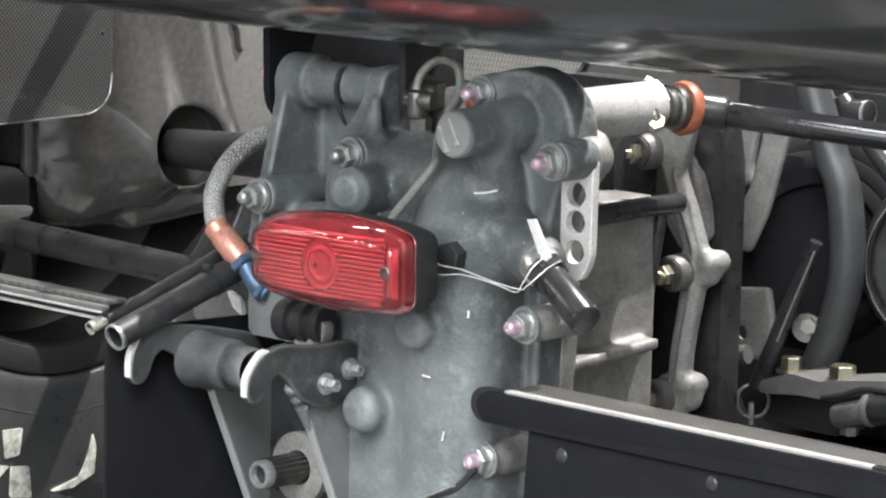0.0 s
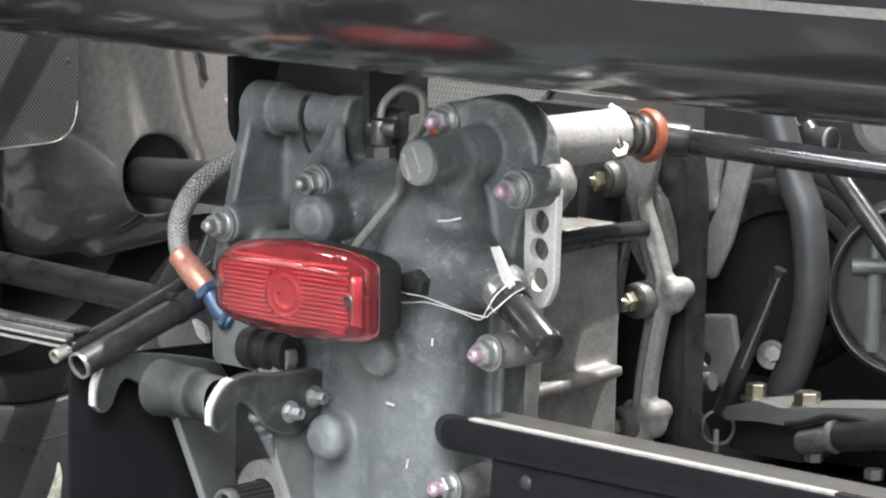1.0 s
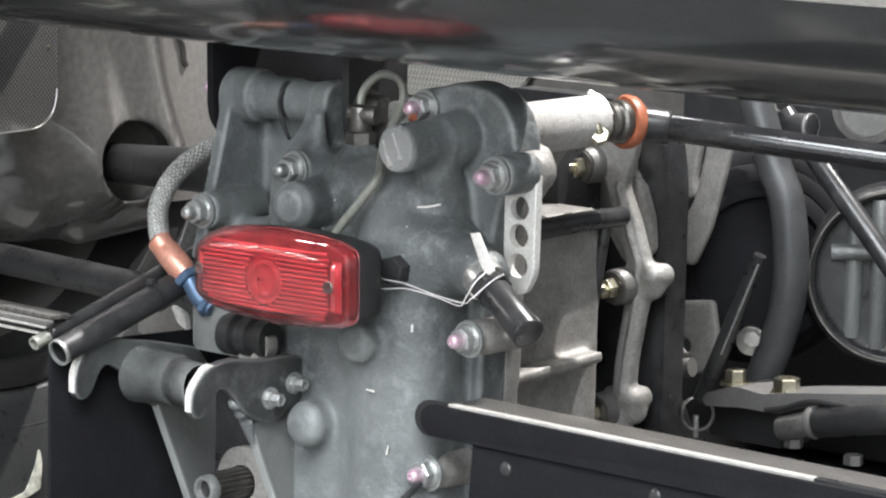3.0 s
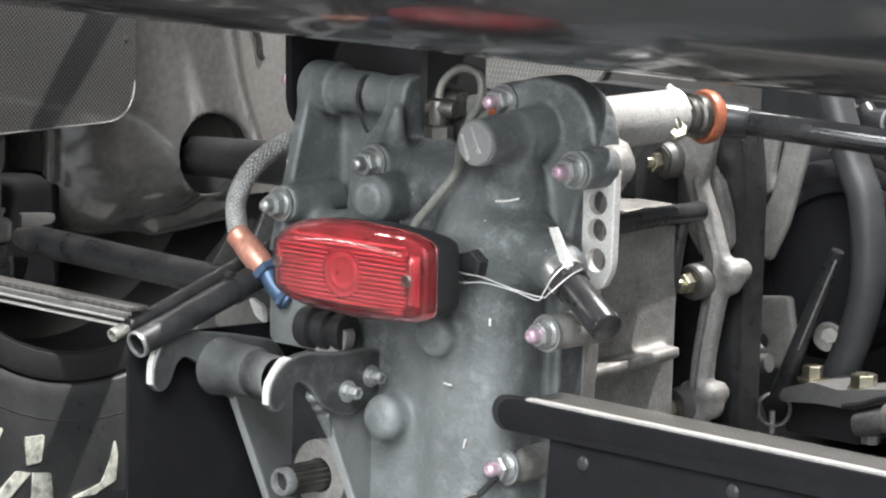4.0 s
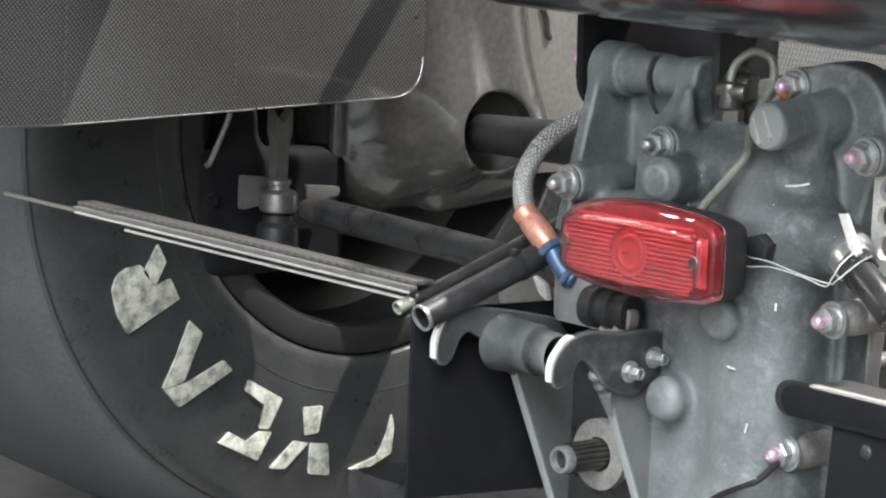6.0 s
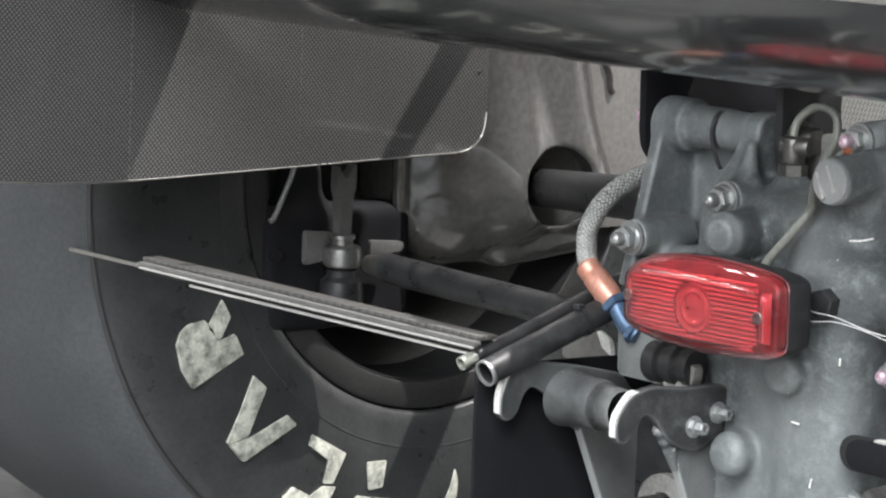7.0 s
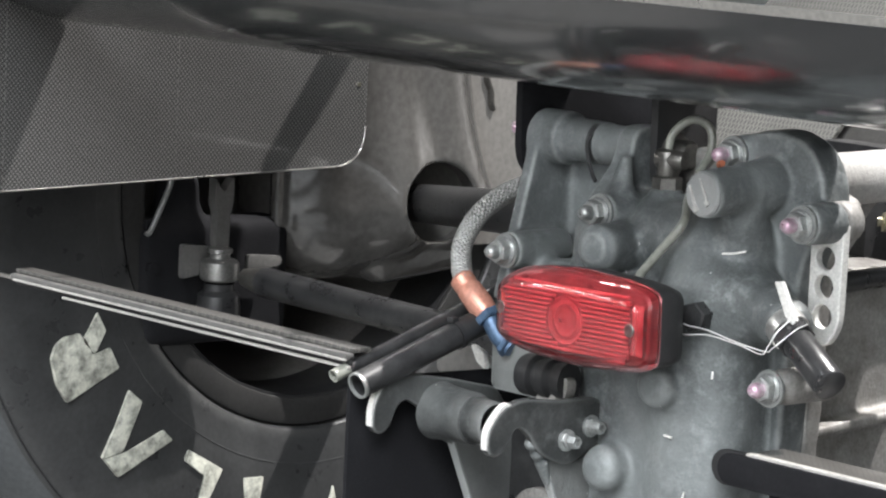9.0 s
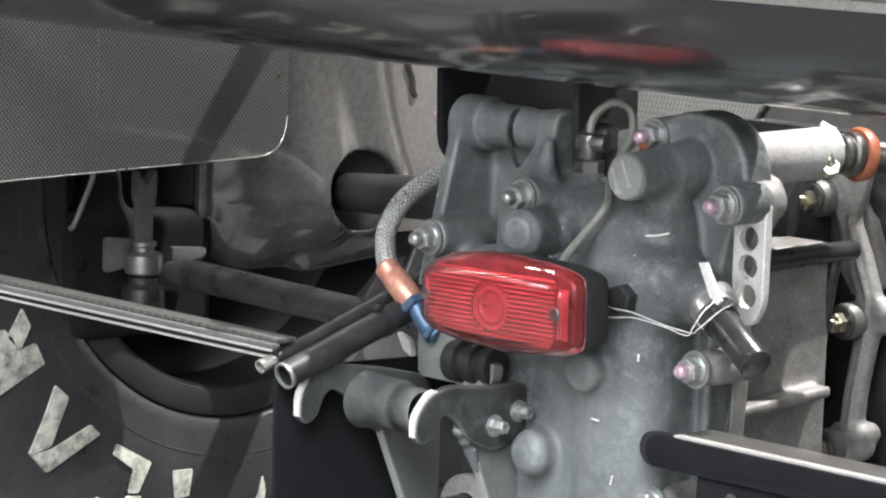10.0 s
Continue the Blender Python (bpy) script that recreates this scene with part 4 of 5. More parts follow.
# ---- rain lamp ----
def rain_lamp():
    t = thing("rain_lamp", (0.066, -0.03, 0.335), "red ribbed plastic rain lamp on a black rubber base", "lamp")
    turn = Matrix.Translation((0.0485, -0.045, 0.3612)) @ Matrix.Rotation(radians(-0.8), 4, "Y")

    def waist(x, a):
        return 1 - 0.20 * (x / a) ** 2

    def loft(rings, n=10.0, seg=140, close=True):
        """Rings of (half width, half height, depth): barrel outlines, tall in the middle, with rounded corners."""
        b = bmesh.new()
        loops = []
        for a, c, y in rings:
            loop = []
            for i in range(seg):
                w = 2 * math.pi * i / seg
                co, si = math.cos(w), math.sin(w)
                x = a * math.copysign(abs(co) ** (2 / n), co)
                loop.append(b.verts.new(turn @ Vector((x, y, c * waist(x, a) * math.copysign(abs(si) ** (2 / n), si)))))
            loops.append(loop)
        for p, q in zip(loops, loops[1:]):
            for i in range(seg):
                b.faces.new((p[i], p[(i + 1) % seg], q[(i + 1) % seg], q[i]))
        if close:
            b.faces.new(loops[0][::-1])
            b.faces.new(loops[-1])
        return b
    part("rubber_base", loft([(0.054, 0.0240, 0.024), (0.0595, 0.0275, 0.021), (0.0612, 0.0290, 0.014), (0.0616, 0.0296, 0.005), (0.0612, 0.0296, 0.0006)]), BLACK_MATT, t, "black rubber base", 50)
    outer = [(0.0612, 0.0298, 0.0), (0.0615, 0.0300, -0.0030), (0.0608, 0.0291, -0.0044), (0.0606, 0.0288, -0.0080), (0.0606, 0.0276, -0.0115), (0.0604, 0.0256, -0.0146), (0.0602, 0.0236, -0.0168),
             (0.0600, 0.0221, -0.0180), (0.0597, 0.0212, -0.0190), (0.0590, 0.0203, -0.0198), (0.0576, 0.0195, -0.0203), (0.050, 0.0170, -0.0210), (0.030, 0.0102, -0.0215), (0.012, 0.0041, -0.0216), (0.003, 0.0010, -0.0216)]
    inner = [(a * 0.97, c * 0.94, y + 0.0018) for a, c, y in outer[::-1]]
    lens = part("lens", loft(outer + inner), RED_GLASS, t, "clear red lens", 60)
    lens.visible_shadow = False
    part("lens_back", loft([(0.0590, 0.0270, -0.001), (0.0588, 0.0262, -0.0070), (0.0575, 0.0250, -0.0085)]), RED_DARK, t, "dark red reflector behind the ribs")
    # moulded ribs: long flutes behind the face, upright flutes at the end
    for k in range(14):
        z = -0.0192 + 0.00290 * k
        gap = math.sqrt(max(0.0160 ** 2 - (z + 0.001) ** 2, 0.0))
        for x0, x1 in ((-0.0570, -0.004 - gap), (-0.004 + gap, 0.0500)) if gap > 0 else ((-0.0560, 0.0500),):
            lim = 0.0575 if abs(z) < 0.0130 else 0.0575 - (abs(z) - 0.0130) * 1.6
            b = bmesh.new()
            rod(b, turn @ Vector((max(x0, -lim), -0.0142, z)), turn @ Vector((min(x1, lim), -0.0142, z)), 0.00108, seg=10)
            part("rib", b, RED_INNER, lens)
    for k in range(4):
        x = 0.0518 + 0.0018 * k
        b = bmesh.new()
        rod(b, turn @ Vector((x, -0.0128, -0.0150)), turn @ Vector((x, -0.0128, 0.0150)), 0.0007, seg=10)
        part("end_flute", b, RED_INNER, lens)
    b = bmesh.new()
    lathe(b, turn @ Vector((-0.004, -0.0100, -0.001)), (0, -1, 0), [(0.0158, 0), (0.0158, 0.0030), (0.0148, 0.0040), (0.0136, 0.0032), (0.0122, 0.0030), (0.0110, 0.0038), (0.0096, 0.0040), (0.0084, 0.0030), (0.0060, 0.0026), (0.0, 0.0024)], 48)
    part("bulb_ring", b, RED_RING, t, "round ridged bulb window")
    for x, z in ((0.0545, 0.0012), (-0.0555, 0.0010)):
        b = bmesh.new()
        p = turn @ Vector((x, -0.0205, z))
        lathe(b, p, (0, -1, 0), [(0.0040, -0.0008), (0.0040, -0.0001), (0.0036, 0.0003), (0.0030, 0.0002), (0.0028, -0.0004), (0.0020, -0.0004), (0.0018, -0.0014), (0, -0.0014)], 24)
        part("lens_screw", b, DARK_METAL, t, "dark socket-head lens screw")


rain_lamp()


# ---- tab with three holes ----
def tab():
    t = thing("drilled_tab", (0.155, 0.05, 0.355), "bright alloy mounting tab with three round holes", "bracket")

    def field(P):
        a = f_poly(P, rounded([(0.1435, 0.428), (0.169, 0.428), (0.1685, 0.366), (0.160, 0.353), (0.149, 0.355), (0.1435, 0.374)], [0.002, 0.002, 0.012, 0.008, 0.006, 0.01], 5), "y", 0.046, 0.052, 0.0008)
        for x, z in ((0.1555, 0.4065), (0.1555, 0.3895), (0.1555, 0.3715)):
            a = np.maximum(a, -f_cyl(P, (x, 0.03, z), (x, 0.07, z), 0.0073, 0.0001))
        return a
    part("tab_plate", cast("tab_plate", field, (0.138, 0.043, 0.348), (0.174, 0.055, 0.432), 0.0006, BRIGHT_ALLOY), None, t)


tab()


# ---- screwed-in sensor with lock wire ----
def sensor():
    a, u = Vector((0.166, 0.004, 0.3685)), Vector((0.80, -0.20, -0.46)).normalized()
    t = thing("speed_sensor", a, "black cylindrical sensor screwed into the gearbox flank", "sensor")
    b = bmesh.new()
    rod(b, a + u * 0.012, a + u * 0.0525, 0.0098, 0.0098, 36, 0.0012)
    part("body", b, BLACK_SATIN, t)
    b = bmesh.new()
    lathe(b, a + u * 0.0508, u, [(0.0098, 0), (0.0101, 0.0006), (0.0101, 0.0016), (0.0088, 0.0024), (0.0, 0.0026)], 36)
    part("end_cap", b, BLACK_SATIN, t)
    b = bmesh.new()
    hexagon(b, a + u * 0.004, u, 0.022, 0.008)
    part("hex_collar", b, BLACK_SATIN, t)
    b = bmesh.new()
    lathe(b, a - u * 0.006, u, [(0.0, 0), (0.012, 0.0), (0.0125, 0.001), (0.0125, 0.0095), (0.009, 0.01)], 32)
    part("seat_ring", b, STEEL, t)
    # bright plate added to draw the light on the hexagon collar's edge
    b = bmesh.new()
    prism(b, [(0.160, 0.3965), (0.1665, 0.3975), (0.1790, 0.3760), (0.1735, 0.3700)], "y", -0.004, -0.0015, 0.0006)
    part("lit_edge_plate", b, BRIGHT_ALLOY, t, "bright plate standing in for the collar's lit edge")


sensor()


def wires():
    t = thing("lock_wire", (0.125, -0.025, 0.366), "thin twisted stainless lock wire", "wire")
    for pts in ([(0.0975, -0.016, 0.3700), (0.1015, -0.0165, 0.3635), (0.120, -0.016, 0.3625), (0.146, -0.016, 0.3585), (0.166, -0.0145, 0.3565), (0.176, -0.020, 0.3605), (0.185, -0.012, 0.3715), (0.188, -0.004, 0.3755)],
                [(0.0975, -0.016, 0.3680), (0.100, -0.0165, 0.3575), (0.121, -0.016, 0.3595), (0.146, -0.016, 0.3575), (0.163, -0.015, 0.3545), (0.168, -0.015, 0.3600), (0.172, -0.012, 0.3690), (0.176, -0.006, 0.3760)]):
        b = bmesh.new()
        sweep(b, pts, 0.00038, 6)
        part("strand", b, WIRE, t)


wires()


# ---- hooks and starter shaft bracket ----
def hook_bracket():
    t = thing("jacking_bracket", (-0.04, -0.02, 0.25), "dark fabricated jacking bracket with two hooked plates", "bracket")
    for x0, x1, out in (
        (0.0075, 0.0135, [(-0.090, 0.2755), (-0.089, 0.290), (-0.078, 0.302), (-0.060, 0.3065), (-0.03, 0.3025), (0.001, 0.3025), (0.0150, 0.294), (0.0110, 0.275), (-0.0165, 0.2605), (-0.030, 0.2630),
                        (-0.045, 0.270), (-0.055, 0.284), (-0.066, 0.290), (-0.074, 0.2755), (-0.083, 0.271)]),
        (-0.1010, -0.095, [(-0.088, 0.271), (-0.087, 0.287), (-0.078, 0.3005), (-0.062, 0.305), (-0.02, 0.298), (0.02, 0.289), (0.04, 0.262), (-0.01, 0.250), (-0.025, 0.258),
                          (-0.045, 0.280), (-0.06, 0.288), (-0.067, 0.284), (-0.073, 0.270), (-0.081, 0.266)])):
        outline = rounded(out, 0.006, 3)
        me = cast("hook_plate", lambda P: f_poly(P, outline, "x", x0, x1, 0.0008), (x0 - 0.003, -0.095, 0.245), (x1 + 0.003, 0.045, 0.311), 0.001, DARK_CAST)
        pl = part("hook_plate", me, None, t)
        # worn hook edge; its brightness also paints the fill light it reflects
        b = bmesh.new()
        edge = [(-0.0885, 0.2765), (-0.0875, 0.289), (-0.0775, 0.3012), (-0.071, 0.3040)] if x0 > 0 else [(-0.0868, 0.272), (-0.0858, 0.2865), (-0.0772, 0.2995), (-0.071, 0.3022)]
        line = spline([(0, y, z) for y, z in edge], 6)
        prism(b, [(p.y - 0.0019, p.z + 0.0007) for p in line] + [(p.y + 0.001, p.z - 0.0005) for p in reversed(line)], "x", x0 + 0.0006, x1 - 0.0006, 0.0002)
        part("worn_lit_edge", b, BRIGHT_ALLOY, pl, "worn hook edge, reflected light put into its bright colour")
    b = bmesh.new()
    lathe(b, (-0.096, -0.031, 0.2780), (1, 0, 0), [(0.0192, 0), (0.0186, 0.004), (0.0178, 0.012), (0.0172, 0.024), (0.0172, 0.033), (0.0164, 0.036), (0.0148, 0.037), (0.0144, 0.053), (0.0128, 0.054), (0.0118, 0.052), (0.0118, 0.0)], 48)
    part("cross_tube", b, DARK_CAST, t)
    for (y0, z0, y1, z1), x in (((-0.0195, 0.262, 0.0435, 0.12), -0.097), ((-0.036, 0.268, 0.03, 0.12), 0.005)):
        b = bmesh.new()
        prism(b, [(y0, z0), (y0 + 0.09, z0 + 0.02), (y1 + 0.06, z1), (y1, z1)], "x", x - 0.003, x + 0.003, 0.001)
        sp = part("side_plate", b, DARK_CAST, t)
        b = bmesh.new()
        prism(b, [(y0 - 0.0012, z0), (y0 + 0.0006, z0), (y1 + 0.0006, z1), (y1 - 0.0012, z1)], "x", x - 0.0034, x + 0.0034, 0.0004)
        part("rubbed_edge", b, MAGNESIUM, sp, "pale rubbed edge of the plate")
    me = cast("weld", lambda P: join(join(f_ball(P, (0.008, -0.047, 0.2765), 0.0046), f_ball(P, (0.0075, -0.0415, 0.2695), 0.0044), 0.004), f_capsule(P, (0.0065, -0.036, 0.263), (0.006, -0.030, 0.250), 0.0045, 0.0025), 0.004), (-0.006, -0.065, 0.24), (0.02, -0.02, 0.292), 0.001, MAGNESIUM)
    part("weld", me, None, t, "lumpy pale weld")
    b = bmesh.new()
    box(b, (-0.094, 0.035, 0.12), (0.002, 0.041, 0.268))
    part("web_plate", b, BLACK_SATIN, t)
    for y, z in ((-0.0225, 0.277), (-0.0015, 0.2840)):
        b = bmesh.new()
        lathe(b, (0.0135, y, z), (1, 0, 0), [(0.0, 0), (0.0070, 0), (0.0070, 0.0014), (0.0, 0.0014)], 24)
        lathe(b, (0.0149, y, z), (1, 0, 0), [(0.0052, 0), (0.0052, 0.0024), (0.0042, 0.0030), (0.0042, 0.0085), (0.0039, 0.0090), (0.0027, 0.0090), (0.0025, 0.006), (0, 0.006)], 6)
        part("cap_screw", b, ZINC, t, "steel socket-head screw")


hook_bracket()


def starter():
    t = thing("starter_shaft", (-0.041, 0.02, 0.19), "splined hollow starter shaft with a grey washer", "shaft")
    b = bmesh.new()
    pipe(b, (-0.0482, 0.0215, 0.2067), (-0.0482, 0.0155, 0.2067), 0.0235, 0.012, 48)
    part("washer", b, DULL_ALLOY, t, "dull grey washer")
    b = bmesh.new()
    x, y, z = frame_of((0, -1, 0))
    n = 36
    ring = []
    for h in (0.0, 0.044):
        ring.append([b.verts.new(Vector((-0.0478, 0.03 - h, 0.2073)) + (x * math.cos(math.pi * i / n) + y * math.sin(math.pi * i / n)) * (0.0102 if (i // 2) % 2 else 0.0088)) for i in range(2 * n)])
    for i in range(2 * n):
        b.faces.new((ring[0][i], ring[0][(i + 1) % (2 * n)], ring[1][(i + 1) % (2 * n)], ring[1][i]))
    part("splined_barrel", b, DARK_METAL, t, "dark splined barrel", 20)
    b = bmesh.new()
    lathe(b, (-0.0478, -0.013, 0.2073), (0, -1, 0), [(0.0092, 0), (0.0092, 0.006), (0.0084, 0.0075), (0.0066, 0.0075), (0.006, 0.006), (0.006, -0.03), (0, -0.03)], 36)
    # black disc set inside the nose as painted shade
    bore_shade = bmesh.new()
    lathe(bore_shade, (-0.0478, -0.0165, 0.2073), (0, -1, 0), [(0.0059, 0), (0.0, 0.0004)], 24)
    part("bore_shade", bore_shade, BLACK_MATT, t, "black disc painted as shade inside the hollow shaft")
    part("nose", b, ZINC, t, "bright hollow nose")


starter()


# ---- pipes and hoses ----
def pipes():
    t = thing("breather_pipe", (-0.10, -0.08, 0.285), "black coated breather pipe with a bare open end", "pipe")
    p0, p1 = Vector((-0.0975, -0.100, 0.2995)), Vector((-0.092, 0.055, 0.352))
    u = (p1 - p0).normalized()
    b = bmesh.new()
    pipe(b, p0 + u * 0.002, p1, 0.0088, 0.0014)
    part("tube", b, RUBBER_HOSE, t)
    b = bmesh.new()
    pipe(b, p0, p0 + u * 0.003, 0.0088, 0.0013)
    part("bare_end", b, ZINC, t, "bright bare metal end")
    h = thing("drain_hose", (-0.143, -0.08, 0.29), "thin black drain hose tied to the pipe", "hose")
    q0, q1 = Vector((-0.121, -0.100, 0.3020)), Vector((-0.117, 0.05, 0.352))
    v = (q1 - q0).normalized()
    b = bmesh.new()
    sweep(b, [q0 + v * 0.012, q0 + v * 0.05 + Vector((0, 0, -0.001)), q1], 0.0052)
    part("sleeve", b, RUBBER_HOSE, h)
    b = bmesh.new()
    pipe(b, q0, q0 + v * 0.016, 0.0044, 0.0012)
    part("hose_end", b, CLEAR_HOSE, h, "milky plastic hose end")
    c = thing("cable_tie", (-0.105, 0.0, 0.33), "black cable tie round pipe and hose", "cable tie")
    b = bmesh.new()
    m = p0 + u * 0.085
    lathe(b, m, u, [(0.0092, -0.0016), (0.0100, -0.0016), (0.0100, 0.0016), (0.0092, 0.0016)], 30, True)
    box(b, (m.x - 0.003, m.y - 0.006, m.z + 0.008), (m.x + 0.003, m.y - 0.001, m.z + 0.012))
    part("strap", b, BLACK_MATT, c)


pipes()


def braided_hose():
    t = thing("braided_hose", (-0.11, 0.01, 0.33), "steel braided hose with orange elbow and blue nut", "hose")
    line = spline([(-0.1065, -0.003, 0.358), (-0.120, 0.006, 0.366), (-0.130, 0.016, 0.381), (-0.127, 0.029, 0.401), (-0.1255, 0.058, 0.4150), (-0.124, 0.10, 0.420)], 16)
    b = bmesh.new()
    sweep(b, line, 0.0062, 16, 0)
    hose = part("hose_core", b, BLACK_SATIN, t)
    # flat bundles of wire that cross over and under: rows of slanted lozenges
    t0 = (line[1] - line[0]).normalized()
    x, y, _ = frame_of(t0)
    frames, run = [], [0.0]
    for k, p in enumerate(line):
        tt = (line[min(k + 1, len(line) - 1)] - line[max(k - 1, 0)]).normalized()
        q = t0.rotation_difference(tt)
        x, y, t0 = q @ x, q @ y, tt
        frames.append((p, x.copy(), y.copy(), tt))
        if k:
            run.append(run[-1] + (p - line[k - 1]).length)
    b = bmesh.new()
    step, around = 0.0021, 12
    for i in range(int(run[-1] / step)):
        d = i * step
        k = max(j for j in range(len(run)) if run[j] <= d)
        p, xx, yy, tt = frames[k]
        p = p + tt * (d - run[k])
        for j in range(around):
            a = 2 * math.pi * (j + 0.5 * (i % 2)) / around
            out = xx * math.cos(a) + yy * math.sin(a)
            side = out.cross(tt)
            way = (tt * (1 if i % 2 else -1) * 0.75 + side).normalized()
            across = out.cross(way)
            c = p + out * 0.0061
            long, wide = 0.00205, 0.00115
            tip = b.verts.new(c + out * 0.0009)
            rim = [b.verts.new(c + way * long * math.cos(w) + across * wide * math.sin(w)) for w in (math.pi / 4 * m for m in range(8))]
            top = [b.verts.new(c + out * 0.00068 + way * long * 0.66 * math.cos(w) + across * wide * 0.62 * math.sin(w)) for w in (math.pi / 4 * m for m in range(8))]
            for m in range(8):
                n = (m + 1) % 8
                b.faces.new((rim[m], rim[n], top[n], top[m]))
                b.faces.new((top[m], top[n], tip))
    tagged(part("braid", b, BRAID, hose, "woven steel braid", 80), kind="stuff")
    o0, o1 = Vector((-0.1090, -0.002, 0.3585)), Vector((-0.0865, 0.0, 0.3395))
    ax = (o1 - o0).normalized()
    n = (o1 - o0).length
    b = bmesh.new()
    lathe(b, o0, ax, [(0.0066, -0.004), (0.0084, -0.002), (0.0084, 0.003), (0.0078, 0.004), (0.0078, 0.006), (0.0088, 0.0075), (0.0092, n * 0.72), (0.0078, n), (0.0, n)], 10)
    part("elbow", b, ORANGE, t, "orange anodised faceted hose end")
    b = bmesh.new()
    hexagon(b, o1 - ax * 0.001, ax, 0.0172, 0.0055)
    part("blue_nut", b, BLUE, t, "blue anodised hexagon nut")
    b = bmesh.new()
    sweep(b, [o1 + ax * 0.003, (-0.0800, 0.0, 0.3320), (-0.0740, 0.0, 0.3262), (-0.0640, 0.002, 0.3205)], 0.0058, 20, 6)
    part("blue_stem", b, BLUE, t, "blue anodised stem")
    b = bmesh.new()
    hexagon(b, (-0.0690, 0.0, 0.3232), (0.86, 0.1, -0.5), 0.0138, 0.0040)
    part("blue_collar", b, BLUE, t, "blue anodised collar")


braided_hose()


def vent():
    t = thing("vent_fitting", (0.017, 0.052, 0.43), "dark hexagon vent fitting with looped milky hose", "fitting")
    b = bmesh.new()
    hexagon(b, (0.017, 0.052, 0.431), (0, 0, 1), 0.0165, 0.009)
    part("hexagon", b, DARK_METAL, t)
    b = bmesh.new()
    rod(b, (0.017, 0.052, 0.44), (0.017, 0.052, 0.456), 0.0072)
    rod(b, (0.010, 0.050, 0.451), (0.03, 0.054, 0.451), 0.0062)
    part("banjo", b, DARK_METAL, t)
    b = bmesh.new()
    sweep(b, [(0.013, 0.055, 0.452), (0.012, 0.06, 0.466), (0.022, 0.066, 0.476), (0.034, 0.070, 0.472), (0.038, 0.068, 0.458), (0.040, 0.056, 0.444), (0.056, 0.03, 0.430),
              (0.074, 0.008, 0.420), (0.064, 0.000, 0.402), (0.052, -0.004, 0.386), (0.045, -0.008, 0.370)], 0.0028, 12)
    part("clear_hose", b, CLEAR_HOSE, t, "milky plastic hose")


vent()


def lamp_mount():
    t = thing("lamp_mount", (-0.03, -0.005, 0.29), "black rubber bobbin on a grey bracket below the lamp", "bracket")
    b = bmesh.new()
    lathe(b, (-0.036, -0.012, 0.3105), (1, 0.1, 0), [(0, 0), (0.0125, 0), (0.0135, 0.002), (0.0135, 0.010), (0.0105, 0.012), (0.0105, 0.015), (0.0128, 0.017), (0.0128, 0.023), (0.0105, 0.025), (0.0105, 0.028), (0.012, 0.030), (0.012, 0.036), (0, 0.036)], 32)
    part("rubber_bobbin", b, BLACK_MATT, t, "ribbed black rubber bobbin")
    b = bmesh.new()
    prism(b, rounded([(-0.084, 0.338), (-0.046, 0.335), (-0.036, 0.318), (-0.020, 0.298), (-0.040, 0.292), (-0.083, 0.292)], 0.004), "y", 0.003, 0.009, 0.0015)
    part("bracket_plate", b, DARK_CAST, t)
    # bright plate added for a pale patch beyond the bracket
    b = bmesh.new()
    prism(b, rounded([(-0.1205, 0.3140), (-0.1076, 0.3098), (-0.1050, 0.2985), (-0.1140, 0.3030)], 0.002), "y", 0.018, 0.022, 0.0006)
    part("bright_patch", b, BRIGHT_ALLOY, t, "added bright plate standing in for a pale patch beyond")
    # grey plate added in place of the floor beyond the bracket
    b = bmesh.new()
    prism(b, rounded([(-0.162, 0.3010), (-0.1308, 0.3101), (-0.1110, 0.2965), (-0.1100, 0.2860), (-0.162, 0.2884)], 0.003), "y", 0.027, 0.031, 0.0006)
    part("floor_patch", b, BACKING, t, "added warm grey plate standing in for the floor beyond")
    b = bmesh.new()
    prism(b, rounded([(-0.001, 0.314), (0.004, 0.312), (0.003, 0.303), (-0.002, 0.297), (-0.024, 0.296), (-0.024, 0.299), (-0.006, 0.302)], 0.003), "y", -0.014, -0.006, 0.001)
    part("bracket_lip", b, DULL_ALLOY, t, "pale bracket lip")


lamp_mount()


def small_lines():
    t = thing("drain_cable", (0.1, 0.0, 0.2), "thin dark cable below the lower stud", "cable")
    b = bmesh.new()
    sweep(b, [(0.116, 0.006, 0.236), (0.113, -0.008, 0.226), (0.098, -0.009, 0.2185), (0.083, -0.009, 0.2105), (0.062, -0.006, 0.196), (0.04, 0.0, 0.18)], 0.0022, 8)
    part("sheath", b, BLACK_MATT, t)
    b = bmesh.new()
    sweep(b, [(0.1135, -0.0095, 0.2275), (0.098, -0.0112, 0.2202), (0.083, -0.0112, 0.2122), (0.062, -0.0082, 0.1978)], 0.0006, 6)
    part("tracer", b, CLEAR_HOSE, t, "pale tracer line")
    b = bmesh.new()
    sweep(b, [(-0.056, 0.056, 0.459), (-0.057, 0.053, 0.452), (-0.0555, 0.0535, 0.443), (-0.050, 0.052, 0.434), (-0.0455, 0.051, 0.4295)], 0.0014, 8)
    solid("tie_wire", b, BLACK_MATT, "thin black wire tied round the wing pivot", "wire")
    b = bmesh.new()
    sweep(b, [(0.0795, 0.0315, 0.4545), (0.0830, 0.0275, 0.4560), (0.0862, 0.0262, 0.4570)], 0.0022, 8, 4)
    solid("paint_dab", b, ORANGE_RUBBER, "dab of orange marking paint on the casting", "paint mark")


small_lines()


